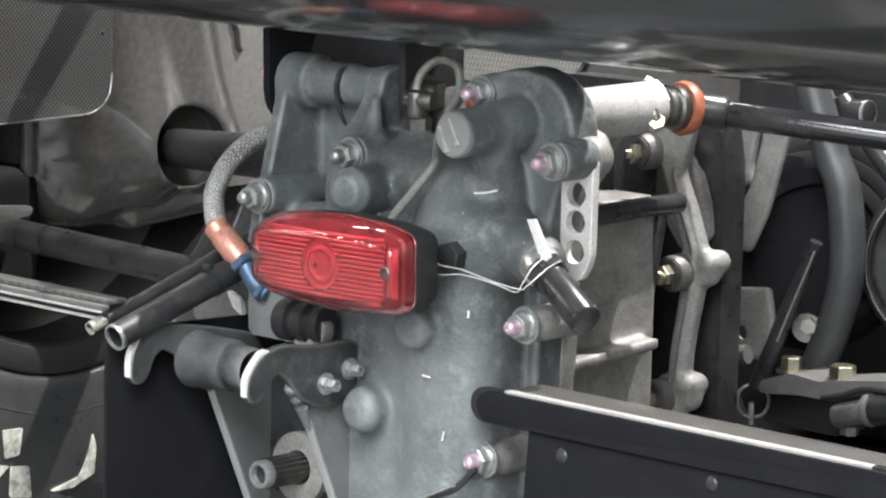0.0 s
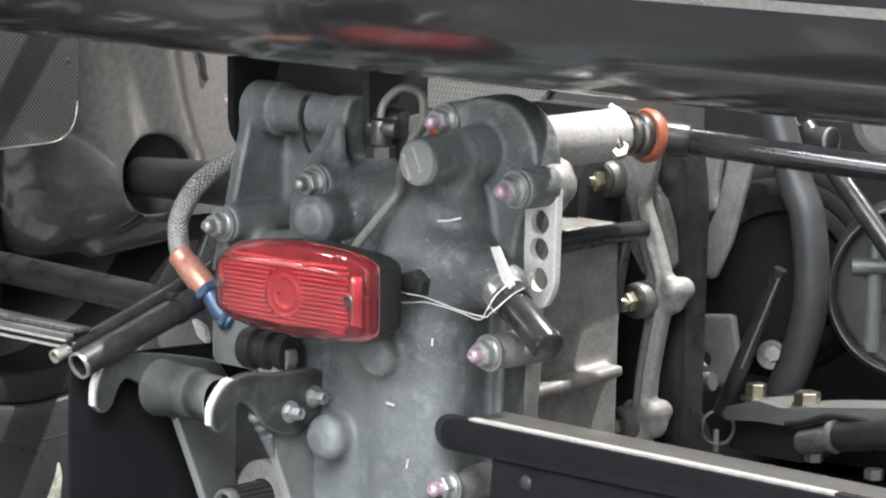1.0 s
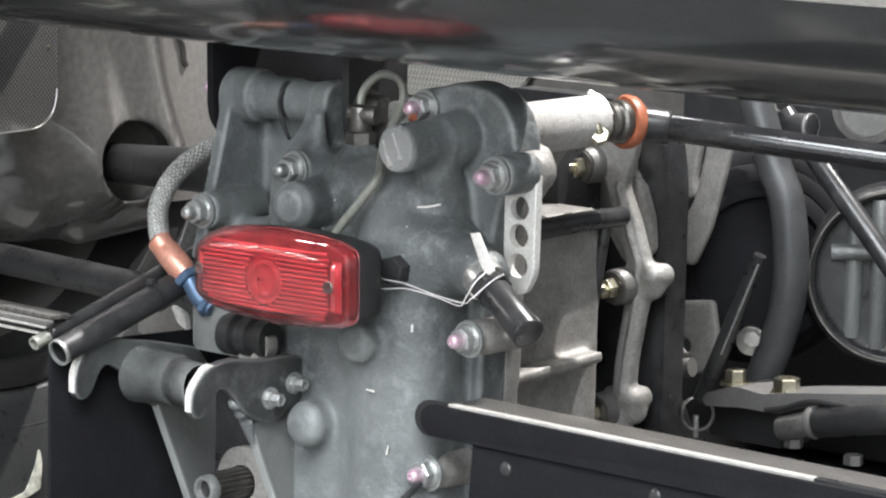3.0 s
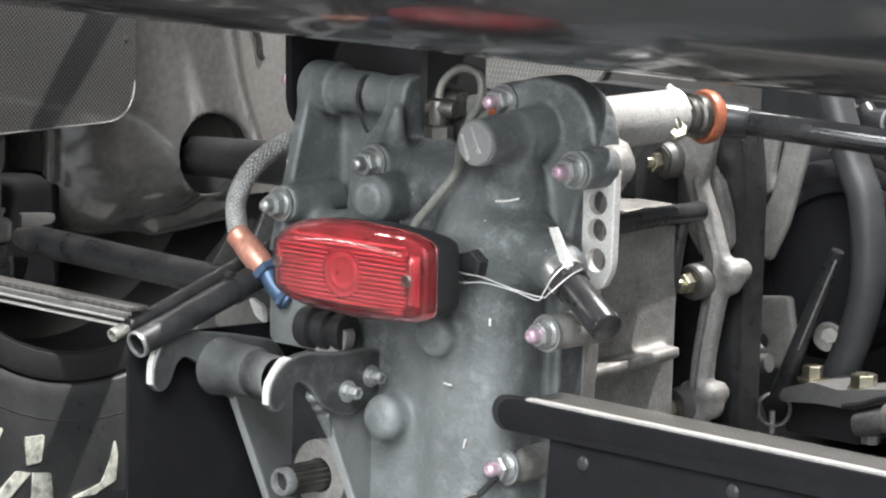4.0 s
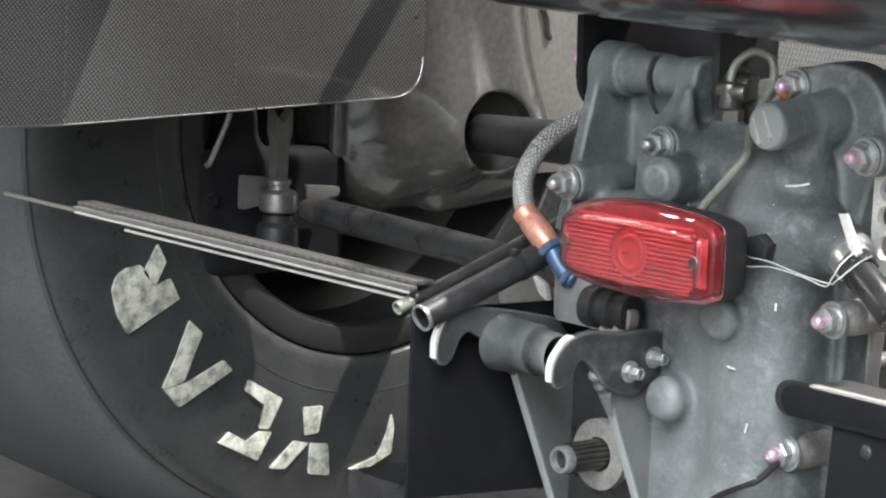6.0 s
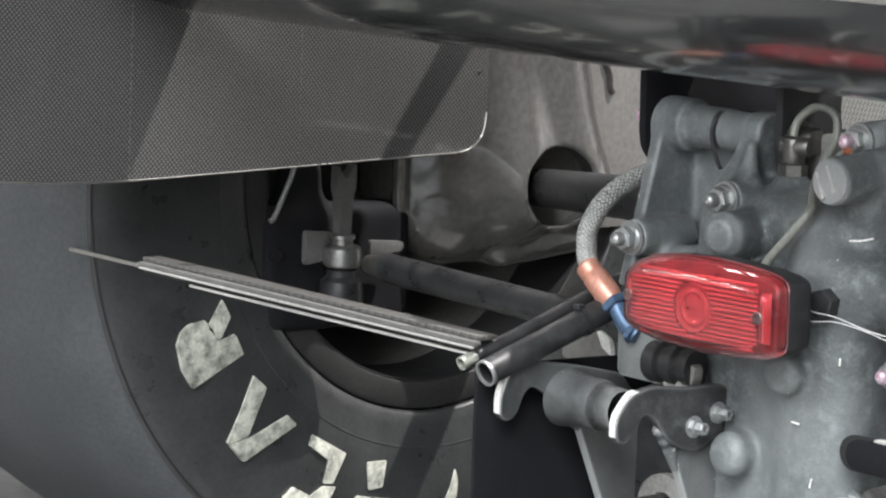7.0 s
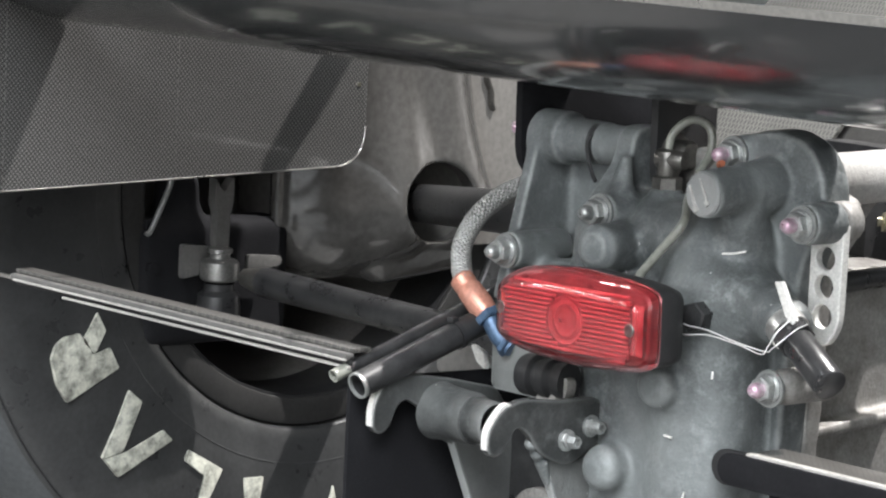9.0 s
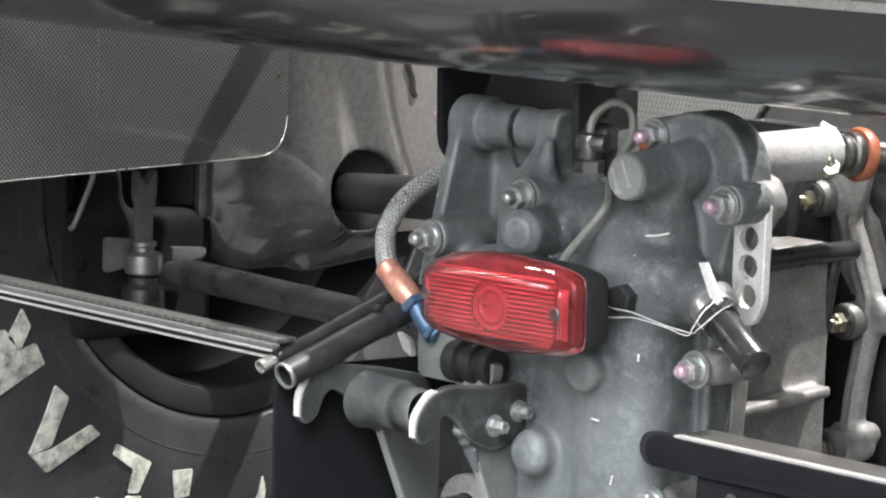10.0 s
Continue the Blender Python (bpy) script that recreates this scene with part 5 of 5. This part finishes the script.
# ---- floor lips ----
def stadium(x0, x1, z0, z1):
    r, n = (z1 - z0) / 2, 10
    return [(x1, z0), (x1, z1)] + [(x0 + r - r * math.sin(math.pi * k / n), z0 + r + r * math.cos(math.pi * k / n)) for k in range(n + 1)]


def floor_lip(name, x0, x1, label):
    t = thing(name, ((x0 + x1) / 2, 0.02, 0.28), label, "floor panel")
    b = bmesh.new()
    box(b, (x0, 0.004, 0.2855), (x1, 0.034, 0.2895), 0.0008)
    part("lip", b, CARBON_LIP, t, "woven carbon lip")
    b = bmesh.new()
    box(b, (x0 + 0.004, -0.0035, 0.2875), (0.413, 0.0015, 0.2912), 0.0008)
    part("edge_strip", b, STRIP, t, "polished metal edge strip")
    b = bmesh.new()
    box(b, (0.4135, -0.0038, 0.2868), (x1, 0.0018, 0.2914), 0.0008)
    part("black_strip", b, BLACK_SATIN, t, "black end of the edge strip")
    return t


t = thing("diffuser_edge", (-0.3, -0.09, 0.30), "thin carbon diffuser edge with bright metal strips", "floor panel")
# last row: a black web draws the shade in the gap between strips
for nm, x0, x1, z, y0, y1, h, mt, lab in (("lip", -0.492, -0.116, 0.3165, -0.088, -0.074, 0.0030, CARBON_LIP, "ragged woven carbon lip"), ("upper_strip", -0.490, -0.116, 0.3125, -0.0940, -0.088, 0.0040, UPRIGHT_GREY, "dull metal strip"), ("bright_bead", -0.486, -0.116, 0.3118, -0.0955, -0.0935, 0.0016, STRIP, "thin bright bead"),
                                         ("lower_strip", -0.428, -0.116, 0.3065, -0.0925, -0.090, 0.0019, STRIP, "bright metal strip"), ("tip", -0.580, -0.48, 0.3120, -0.0935, -0.0905, 0.0028, POLISHED, "thin tip of the strip"), ("shadow_web", -0.488, -0.116, 0.3085, -0.0905, -0.0885, 0.0065, BLACK_MATT, "black web painted as shade between the strips")):
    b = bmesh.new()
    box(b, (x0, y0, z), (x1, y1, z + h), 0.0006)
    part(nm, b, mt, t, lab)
R = floor_lip("diffuser_board", 0.142, 0.55, "black diffuser board with a bright upper strip and rivets")
b = bmesh.new()
prism(b, stadium(0.1265, 0.55, 0.2705, 0.2895), "y", -0.007, -0.004, 0.0006)
part("front_flange", b, PYLON_BLACK, R, "black flange with a rounded end")
b = bmesh.new()
prism(b, stadium(0.1155, 0.55, 0.268, 0.2895), "y", 0.0, 0.004, 0.0006)
part("back_flange", b, BLACK_MATT, R)
b = bmesh.new()
prism(b, [(0.166, 0.273), (0.55, 0.273), (0.55, 0.02), (0.15, 0.02)], "y", -0.0035, 0.0, 0.0005)
part("board", b, PYLON_BLACK, R)
for x, z in ((0.193, 0.259), (0.305, 0.262), (0.43, 0.262)):
    b = bmesh.new()
    lathe(b, (x, -0.0035, z), (0, -1, 0), [(0.0046, 0), (0.0044, 0.0008), (0.003, 0.0018), (0, 0.0022)], 24)
    part("rivet", b, BLACK_SATIN, R, "domed black rivet")
b = bmesh.new()
prism(b, [(-0.095, 0.302), (0.25, 0.290), (0.25, 0.155), (-0.095, 0.178)], "x", -0.113, -0.110, 0.0005)
solid("tunnel_wall", b, PYLON_BLACK, "flat matt black diffuser tunnel wall", "floor panel")


# ---- bell housing and engine side ----
def bell_housing():
    t = thing("bell_housing", (0.03, 0.3, 0.12), "cast alloy bell housing flange with bolted ears", "bell housing")

    def field(P):
        a = f_poly(P, rounded([(0.0470, 0.436), (0.0560, 0.4150), (0.0667, 0.3926), (0.0761, 0.3649), (0.0845, 0.3449), (0.0843, 0.3179), (0.0780, 0.2803), (0.0725, 0.225), (0.0885, 0.225), (0.0944, 0.2826),
                               (0.1020, 0.3202), (0.1035, 0.3450), (0.0925, 0.3743), (0.0816, 0.3961), (0.0885, 0.4170), (0.0930, 0.440)], 0.004, 3), "y", 0.240, 0.250, 0.0025)
        ridge = f_poly(P, rounded([(0.0760, 0.3960), (0.0850, 0.3690), (0.0950, 0.3450), (0.0940, 0.3180), (0.0870, 0.2800), (0.0810, 0.225), (0.0835, 0.225), (0.0897, 0.2800),
                                   (0.0968, 0.3180), (0.0975, 0.3460), (0.0880, 0.3690), (0.0785, 0.3970)], 0.002, 3), "y", 0.2365, 0.245, 0.001)
        a = join(a, ridge, 0.002)
        for x, z in ((0.1060, 0.3375), (0.0910, 0.2520)):
            a = join(a, f_capsule(P, (x, 0.245, z), (x, 0.254, z), 0.0082), 0.004)
            a = join(a, f_capsule(P, (x, 0.248, z), (x - 0.02, 0.248, z), 0.006), 0.004)
        for x, z in ((0.056, 0.408), (0.085, 0.3295), (0.073, 0.243)):
            a = join(a, f_capsule(P, (x, 0.247, z), (x + 0.018, 0.248, z), 0.0085), 0.004)
        return a
    part("flange", cast("flange", field, (-0.07, 0.22, 0.14), (0.135, 0.275, 0.462), 0.002, ALLOY), None, t)
    for x, z in ((0.056, 0.408), (0.086, 0.3295), (0.074, 0.243)):
        b = bmesh.new()
        lathe(b, (x, 0.256, z), (0, -1, 0), [(0, 0), (0.0125, 0), (0.0125, 0.026), (0.0112, 0.029), (0, 0.029)], 32)
        # ears are darker than the flange: their shade is put into the grey
        part("bolt_ear", b, UPRIGHT_GREY, t, "grey bolt ear darkened for its shade")
    b = bmesh.new()
    prism(b, rounded([(0.055, 0.44), (0.0745, 0.43), (0.0725, 0.400), (0.0813, 0.397), (0.0904, 0.3740), (0.0930, 0.350), (0.07, 0.34), (0.04, 0.38)], 0.004), "y", 0.259, 0.266, 0.002)
    part("rear_web", b, ALLOY, t, "oily web behind the flange")
    b = bmesh.new()
    prism(b, rounded([(-0.06, 0.45), (0.055, 0.45), (0.090, 0.44), (0.0985, 0.40), (0.0985, 0.2), (-0.06, 0.15)], 0.02), "y", 0.268, 0.29, 0.003)
    part("spacer", b, BLACK_SATIN, t, "dark spacer plate")


bell_housing()


def case_bolt():
    s = thing("flange_bolt", (0, 0, 0), "yellow zinc flange nut on the bell housing ear", "nut", "bell housing bolts")
    b = bmesh.new()
    lathe(b, (0, 0, 0), (0, 0, 1), [(0.004, 0), (0.0105, 0), (0.0105, 0.002), (0.004, 0.002)], 32)
    part("washer", b, DARK_METAL, s)
    b = bmesh.new()
    hexagon(b, (0, 0, 0.002), (0, 0, 1), 0.0125, 0.008)
    part("nut", b, GOLD, s)
    b = bmesh.new()
    rod(b, (0, 0, 0.006), (0, 0, 0.0145), 0.0036)
    part("stud_tip", b, GOLD, s)
    return s


BOLT = case_bolt()
spots = [(0.056, 0.226, 0.408), (0.087, 0.226, 0.3295), (0.075, 0.226, 0.243)]
for i, p in enumerate(spots):
    m = Matrix.Translation(p) @ BACK @ Matrix.Rotation(0.5 * i, 4, "Z")
    if i == 2:
        BOLT.matrix_basis = m
    else:
        copy_thing(BOLT, m)


def selector_rod():
    t = thing("upper_wishbone_arm", (0.11, 0.17, 0.44), "black suspension arm with orange seal in white alloy socket", "suspension link")
    a, m, e = Vector((0.111, 0.168, 0.4475)), Vector((0.118, 0.206, 0.4445)), Vector((0.42, 0.36, 0.414))
    u = (m - a).normalized()
    b = bmesh.new()
    lathe(b, a, u, [(0.0, 0), (0.0092, 0), (0.0092, 0.011), (0.0120, 0.012), (0.0132, 0.0145), (0.0122, 0.017), (0.0122, 0.0185), (0.0140, 0.020), (0.0145, 0.023), (0.0138, 0.026), (0.0, 0.027)], 36)
    part("gland", b, DARK_METAL, t)
    b = bmesh.new()
    lathe(b, a + u * 0.026, u, [(0.010, 0.0), (0.0165, 0.0), (0.0178, 0.003), (0.0172, 0.007), (0.0155, 0.0095), (0.010, 0.0095)], 36)
    part("seal", b, ORANGE_RUBBER, t, "orange rubber seal")
    s = a + u * 0.034
    v = (e - s).normalized()
    b = bmesh.new()
    lathe(b, s, v, [(0.0, 0), (0.0128, 0.0), (0.0128, 0.002), (0.0112, 0.006), (0.0112, 0.024), (0.0098, 0.026), (0, 0.026)], 32)
    part("socket", b, BLACK_SATIN, t)
    b = bmesh.new()
    rod(b, s + v * 0.024, e, 0.0088)
    part("tube", b, GLOSS_TUBE, t)
    b = bmesh.new()
    rod(b, (0.1150, 0.180, 0.4440), (0.1235, 0.163, 0.4385), 0.0042)
    hexagon(b, (0.1215, 0.1620, 0.4375), (0.62, -0.62, 0.40), 0.0108, 0.0090)
    rod(b, (0.1265, 0.1575, 0.4420), (0.1250, 0.1560, 0.4490), 0.0034, 0.0016)
    part("grease_nipple", b, GOLD, t, "small yellow zinc fitting")


selector_rod()



def selector_frame():
    t = thing("selector_frame", (0.1, 0.17, 0.28), "black round selector bar with two upright legs", "bar")
    b = bmesh.new()
    sweep(b, [(0.105, 0.105, 0.379), (0.098, 0.17, 0.3795), (0.0955, 0.222, 0.379)], 0.0068)
    part("bar", b, BLACK_SATIN, t)
    for p, q, r in (((0.085, 0.205, 0.374), (0.0675, 0.205, 0.285), 0.0050), ((0.0955, 0.205, 0.376), (0.083, 0.205, 0.300), 0.0042)):
        b = bmesh.new()
        rod(b, p, q, r)
        part("leg", b, BLACK_SATIN, t)


selector_frame()


def plate(name, outline, y0, y1, mat, label, category, radius=0.004, holes=()):
    lo = (min(p[0] for p in outline) - 0.004, y0 - 0.004, min(p[1] for p in outline) - 0.004)
    hi = (max(p[0] for p in outline) + 0.004, y1 + 0.004, max(p[1] for p in outline) + 0.004)
    line = rounded(outline, radius, 3)

    def field(P):
        a = f_poly(P, line, "y", y0, y1, 0.003)
        for x, z, r in holes:
            a = cut(a, f_cyl(P, (x, y0 - 0.02, z), (x, y1 + 0.02, z), r, 0.0002), 0.001)
        return a
    me = cast(name, field, lo, hi, 0.0016, mat)
    return tagged(part(name, me, None, None), label, category)


def engine_side():
    plate("heat_shield", [(0.012, 0.430), (0.046, 0.430), (0.0485, 0.413), (0.0526, 0.384), (0.0560, 0.355), (0.0613, 0.331), (0.0550, 0.3025), (0.0545, 0.258), (0.0545, 0.20), (0.012, 0.20)], 0.33, 0.342, SLATE, "dark curved heat shield strip", "shield")
    plate("clutch_cover", [(0.010, 0.425), (0.040, 0.425), (0.0386, 0.407), (0.0346, 0.384), (0.0371, 0.372), (0.0202, 0.3657), (0.010, 0.366)], 0.38, 0.387, CAST_GREY, "pale blasted alloy clutch cover lobe", "casting")
    plate("clutch_fork_housing", [(0.042, 0.425), (0.074, 0.425), (0.0646, 0.4035), (0.0496, 0.3496), (0.0358, 0.3215), (0.0240, 0.3229), (0.0257, 0.355), (0.0337, 0.370), (0.0423, 0.403)], 0.38, 0.387, CAST_GREY, "pale blasted alloy fork housing", "casting")
    plate("engine_lug", [(0.0242, 0.2955), (0.0543, 0.2994), (0.0600, 0.272), (0.0572, 0.252), (0.064, 0.246), (0.0235, 0.244), (0.0215, 0.27)], 0.38, 0.387, CAST_GREY, "cast alloy engine lug with a hole", "casting", 0.004, ((0.0307, 0.2634, 0.0052),))
    t = thing("clutch_basket", (0.05, 0.42, 0.2), "ringed clutch basket, its shade put into the black", "clutch")
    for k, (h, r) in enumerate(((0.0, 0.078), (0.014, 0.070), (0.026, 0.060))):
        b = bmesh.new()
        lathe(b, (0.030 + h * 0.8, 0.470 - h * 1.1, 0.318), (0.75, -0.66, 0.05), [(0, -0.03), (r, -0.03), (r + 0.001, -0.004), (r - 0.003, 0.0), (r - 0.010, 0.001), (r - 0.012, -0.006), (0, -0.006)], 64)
        # dead black rings: the engine bay's shade is put into their colour
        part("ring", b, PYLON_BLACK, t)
    t = thing("coolant_hose", (0.08, 0.42, 0.24), "thick dark rubber coolant hose with clamp", "hose")
    b = bmesh.new()
    sweep(b, [(0.052, 0.42, 0.450), (0.062, 0.42, 0.425), (0.075, 0.42, 0.394), (0.087, 0.42, 0.370), (0.0925, 0.42, 0.335), (0.0925, 0.42, 0.306), (0.086, 0.42, 0.277), (0.076, 0.42, 0.250), (0.066, 0.42, 0.225)], 0.0128, 20)
    part("tube", b, UPRIGHT_DARK, t)
    b = bmesh.new()
    lathe(b, (0.0685, 0.42, 0.409), (0.42, 0, -1), [(0.0125, -0.004), (0.0138, -0.004), (0.0138, 0.004), (0.0125, 0.004)], 32, True)
    part("clamp", b, STEEL, t, "steel hose clamp")
    t = thing("clutch_lever", (0.05, 0.375, 0.2), "slim dark lever with a bright edge and ring eye", "lever")
    b = bmesh.new()
    sweep(b, [(0.0945, 0.38, 0.337), (0.080, 0.378, 0.300), (0.0655, 0.376, 0.262), (0.0525, 0.375, 0.228)], 0.0048, 14, 6, 0.0072)
    part("arm", b, BLACK_SATIN, t)
    b = bmesh.new()
    sweep(b, [(0.0965, 0.3755, 0.331), (0.0845, 0.3733, 0.300), (0.0708, 0.3705, 0.264)], 0.0008, 6, 6)
    part("bright_edge", b, STEEL, t, "bright worn edge")
    b = bmesh.new()
    lathe(b, (0.0495, 0.374, 0.2175), (0.75, -0.62, 0.2), [(0.0112, -0.004), (0.0126, -0.003), (0.0126, 0.002), (0.0112, 0.003)], 36, True)
    part("eye", b, STEEL, t, "bright ring eye")
    b = bmesh.new()
    rod(b, (0.049, 0.373, 0.200), (0.0495, 0.372, 0.2165), 0.0022)
    part("pin", b, STEEL, t)
    t = thing("belt_drum", (0.12, 0.5, 0.24), "ribbed round alloy drum with a raised rim", "drum")
    me = cast("housing", lambda P: cut(f_cyl(P, (0.105, 0.535, 0.312), (0.132, 0.495, 0.314), 0.066, 0.004), f_cyl(P, (0.1275, 0.502, 0.314), (0.16, 0.455, 0.316), 0.058, 0.002), 0.003), (0.03, 0.44, 0.235), (0.2, 0.60, 0.39), 0.0026, BLACK_SATIN)
    part("housing", me, None, t)
    b = bmesh.new()
    lathe(b, (0.1325, 0.494, 0.314), (0.56, -0.83, 0.04), [(0.0600, -0.001), (0.0610, 0.001), (0.0625, 0.001), (0.0635, -0.001)], 72)
    part("turned_rim", b, DARK_METAL, t, "turned dark metal rim")
    for dx in (-0.030, -0.012, 0.006, 0.024):
        b = bmesh.new()
        h = math.sqrt(0.056 ** 2 - dx * dx)
        rod(b, (0.1265 + dx * 0.83, 0.5035 + dx * 0.56, 0.314 - h), (0.1265 + dx * 0.83, 0.5035 + dx * 0.56, 0.314 + h), 0.0068)
        part("rib", b, DARK_CAST, t)
    b = bmesh.new()
    rod(b, (0.090, 0.474, 0.329), (0.155, 0.515, 0.333), 0.0062)
    part("cross_bar", b, DARK_CAST, t)
    t = thing("lower_wishbone_mount", (0.13, 0.38, 0.2), "grey alloy wishbone mount with yellow zinc bolts", "bracket")
    b = bmesh.new()
    prism(b, rounded([(0.060, 0.235), (0.088, 0.2445), (0.111, 0.2420), (0.135, 0.2465), (0.26, 0.264), (0.26, 0.252), (0.157, 0.2415), (0.125, 0.230), (0.094, 0.230), (0.060, 0.226)], 0.004), "y", 0.365, 0.405, 0.002)
    part("arm", b, UPRIGHT_GREY, t)
    b = bmesh.new()
    box(b, (0.052, 0.385, 0.200), (0.115, 0.42, 0.2295), 0.003)
    part("pivot_block", b, BLACK_MATT, t)
    b = bmesh.new()
    rod(b, (0.132, 0.360, 0.2215), (0.160, 0.360, 0.2305), 0.0085)
    part("spigot", b, UPRIGHT_STEEL, t)
    b = bmesh.new()
    lathe(b, (0.158, 0.360, 0.2298), (1, 0, 0.24), [(0, 0), (0.0112, 0), (0.0118, 0.002), (0.0112, 0.005), (0, 0.005)], 28)
    part("collar", b, UPRIGHT_GREY, t, "dull grey collar")
    b = bmesh.new()
    rod(b, (0.163, 0.360, 0.2308), (0.30, 0.360, 0.258), 0.0105)
    part("sleeve", b, BLACK_SATIN, t, "black sleeve")
    for x, z, ac in ((0.123, 0.2445, 0.0165), (0.079, 0.2440, 0.013)):
        b = bmesh.new()
        lathe(b, (x, 0.378, z - 0.002), (0, 0, 1), [(0.0, 0), (0.011, 0), (0.011, 0.0025), (0, 0.0025)], 28)
        hexagon(b, (x, 0.378, z), (0, 0, 1), ac, 0.0095)
        part("bolt", b, GOLD, t, "yellow zinc hexagon bolt")
    for x, z in ((0.140, 0.209), (0.19, 0.205)):
        b = bmesh.new()
        hexagon(b, (x, 0.365, z), (0, 0, 1), 0.012, 0.007)
        part("nut", b, UPRIGHT_STEEL, t)
    b = bmesh.new()
    sweep(b, [(0.118, 0.361, 0.2325), (0.135, 0.3605, 0.2370), (0.155, 0.360, 0.2440), (0.18, 0.360, 0.2455), (0.205, 0.360, 0.2445)], 0.0022, 8)
    part("cable", b, BLACK_MATT, t, "black cable along the arm")
    t = thing("engine_mount_bolt", (0.07, 0.41, 0.255), "steel hexagon bolt with washer in dark lug", "bolt")
    b = bmesh.new()
    lathe(b, (0.066, 0.412, 0.268), (0.5, -0.85, 0.1), [(0, -0.006), (0.0105, -0.006), (0.0105, 0), (0, 0)], 28)
    part("washer", b, DARK_METAL, t)
    b = bmesh.new()
    hexagon(b, (0.068, 0.412, 0.270), (0.5, -0.85, 0.1), 0.0112, 0.010)
    part("head", b, DULL_ALLOY, t)
    b = bmesh.new()
    sweep(b, [(0.040, 0.35, 0.252), (0.060, 0.352, 0.2555)], 0.0068)
    solid("starter_nose", b, UPRIGHT_GREY, "short cast alloy spigot on the engine", "spigot")
    b = bmesh.new()
    rod(b, (0.060, 0.45, 0.43), (0.22, 0.45, 0.265), 0.0078)
    solid("brace_rod", b, BLACK_SATIN, "thin dark diagonal brace rod", "rod")
    b = bmesh.new()
    rod(b, (0.030, 0.452, 0.45), (0.056, 0.452, 0.400), 0.0095)
    solid("breather_post", b, DULL_ALLOY, "pale alloy breather post", "post")
    t = thing("throttle_linkage", (0.08, 0.45, 0.41), "dark throttle linkage below the wing", "linkage")
    b = bmesh.new()
    rod(b, (0.052, 0.45, 0.4215), (0.086, 0.45, 0.4225), 0.0085)
    part("barrel", b, BLACK_SATIN, t)
    for x in (0.0535, 0.084):
        b = bmesh.new()
        lathe(b, (x, 0.45, 0.4215), (1, 0, 0.03), [(0, -0.001), (0.0098, -0.001), (0.0098, 0.001), (0, 0.001)], 28)
        part("flange", b, STEEL, t)
    b = bmesh.new()
    lathe(b, (0.118, 0.47, 0.437), (0.3, -0.95, 0.05), [(0, -0.01), (0.026, -0.01), (0.026, 0), (0.021, 0.002), (0.020, -0.002), (0, -0.002)], 48)
    part("pulley", b, UPRIGHT_GREY, t, "dull grey round pulley")
    b = bmesh.new()
    rod(b, (0.075, 0.52, 0.25), (0.105, 0.52, 0.31), 0.008)
    solid("stay_rod", b, DARK_METAL, "dim diagonal stay rod", "rod")
    b = bmesh.new()
    box(b, (-0.16, 0.62, 0.13), (0.6, 1.5, 0.62), 0.05)
    solid("engine_bay_bulkhead", b, BLACK_MATT, "black engine bay bulkhead in deep shade", "bulkhead")
    b = bmesh.new()
    box(b, (-0.35, 0.06, 0.1), (0.55, 1.2, 0.13), 0.005)
    solid("undertray", b, BLACK_SATIN, "dark carbon undertray below the gearbox", "floor panel")


engine_side()


def engine_cover():
    t = thing("engine_cover", (-0.32, 0.5, 0.13), "warm grey sloping engine cover with perforated carbon skin", "body panel")
    b = bmesh.new()
    prism(b, rounded([(0.42, 0.12), (0.42, 0.22), (0.82, 0.62), (1.5, 0.66), (1.5, 0.12)], 0.03), "x", -0.49, -0.325, 0.01)
    part("cover_body", b, UPRIGHT_GREY, t)
    b = bmesh.new()
    prism(b, [(0.5865, 0.3925), (0.590, 0.389), (0.800, 0.599), (0.7965, 0.6025)], "x", -0.488, -0.318, 0.0008)
    part("perforated_skin", b, CARBON_GREY, t, "pale perforated carbon skin")


engine_cover()
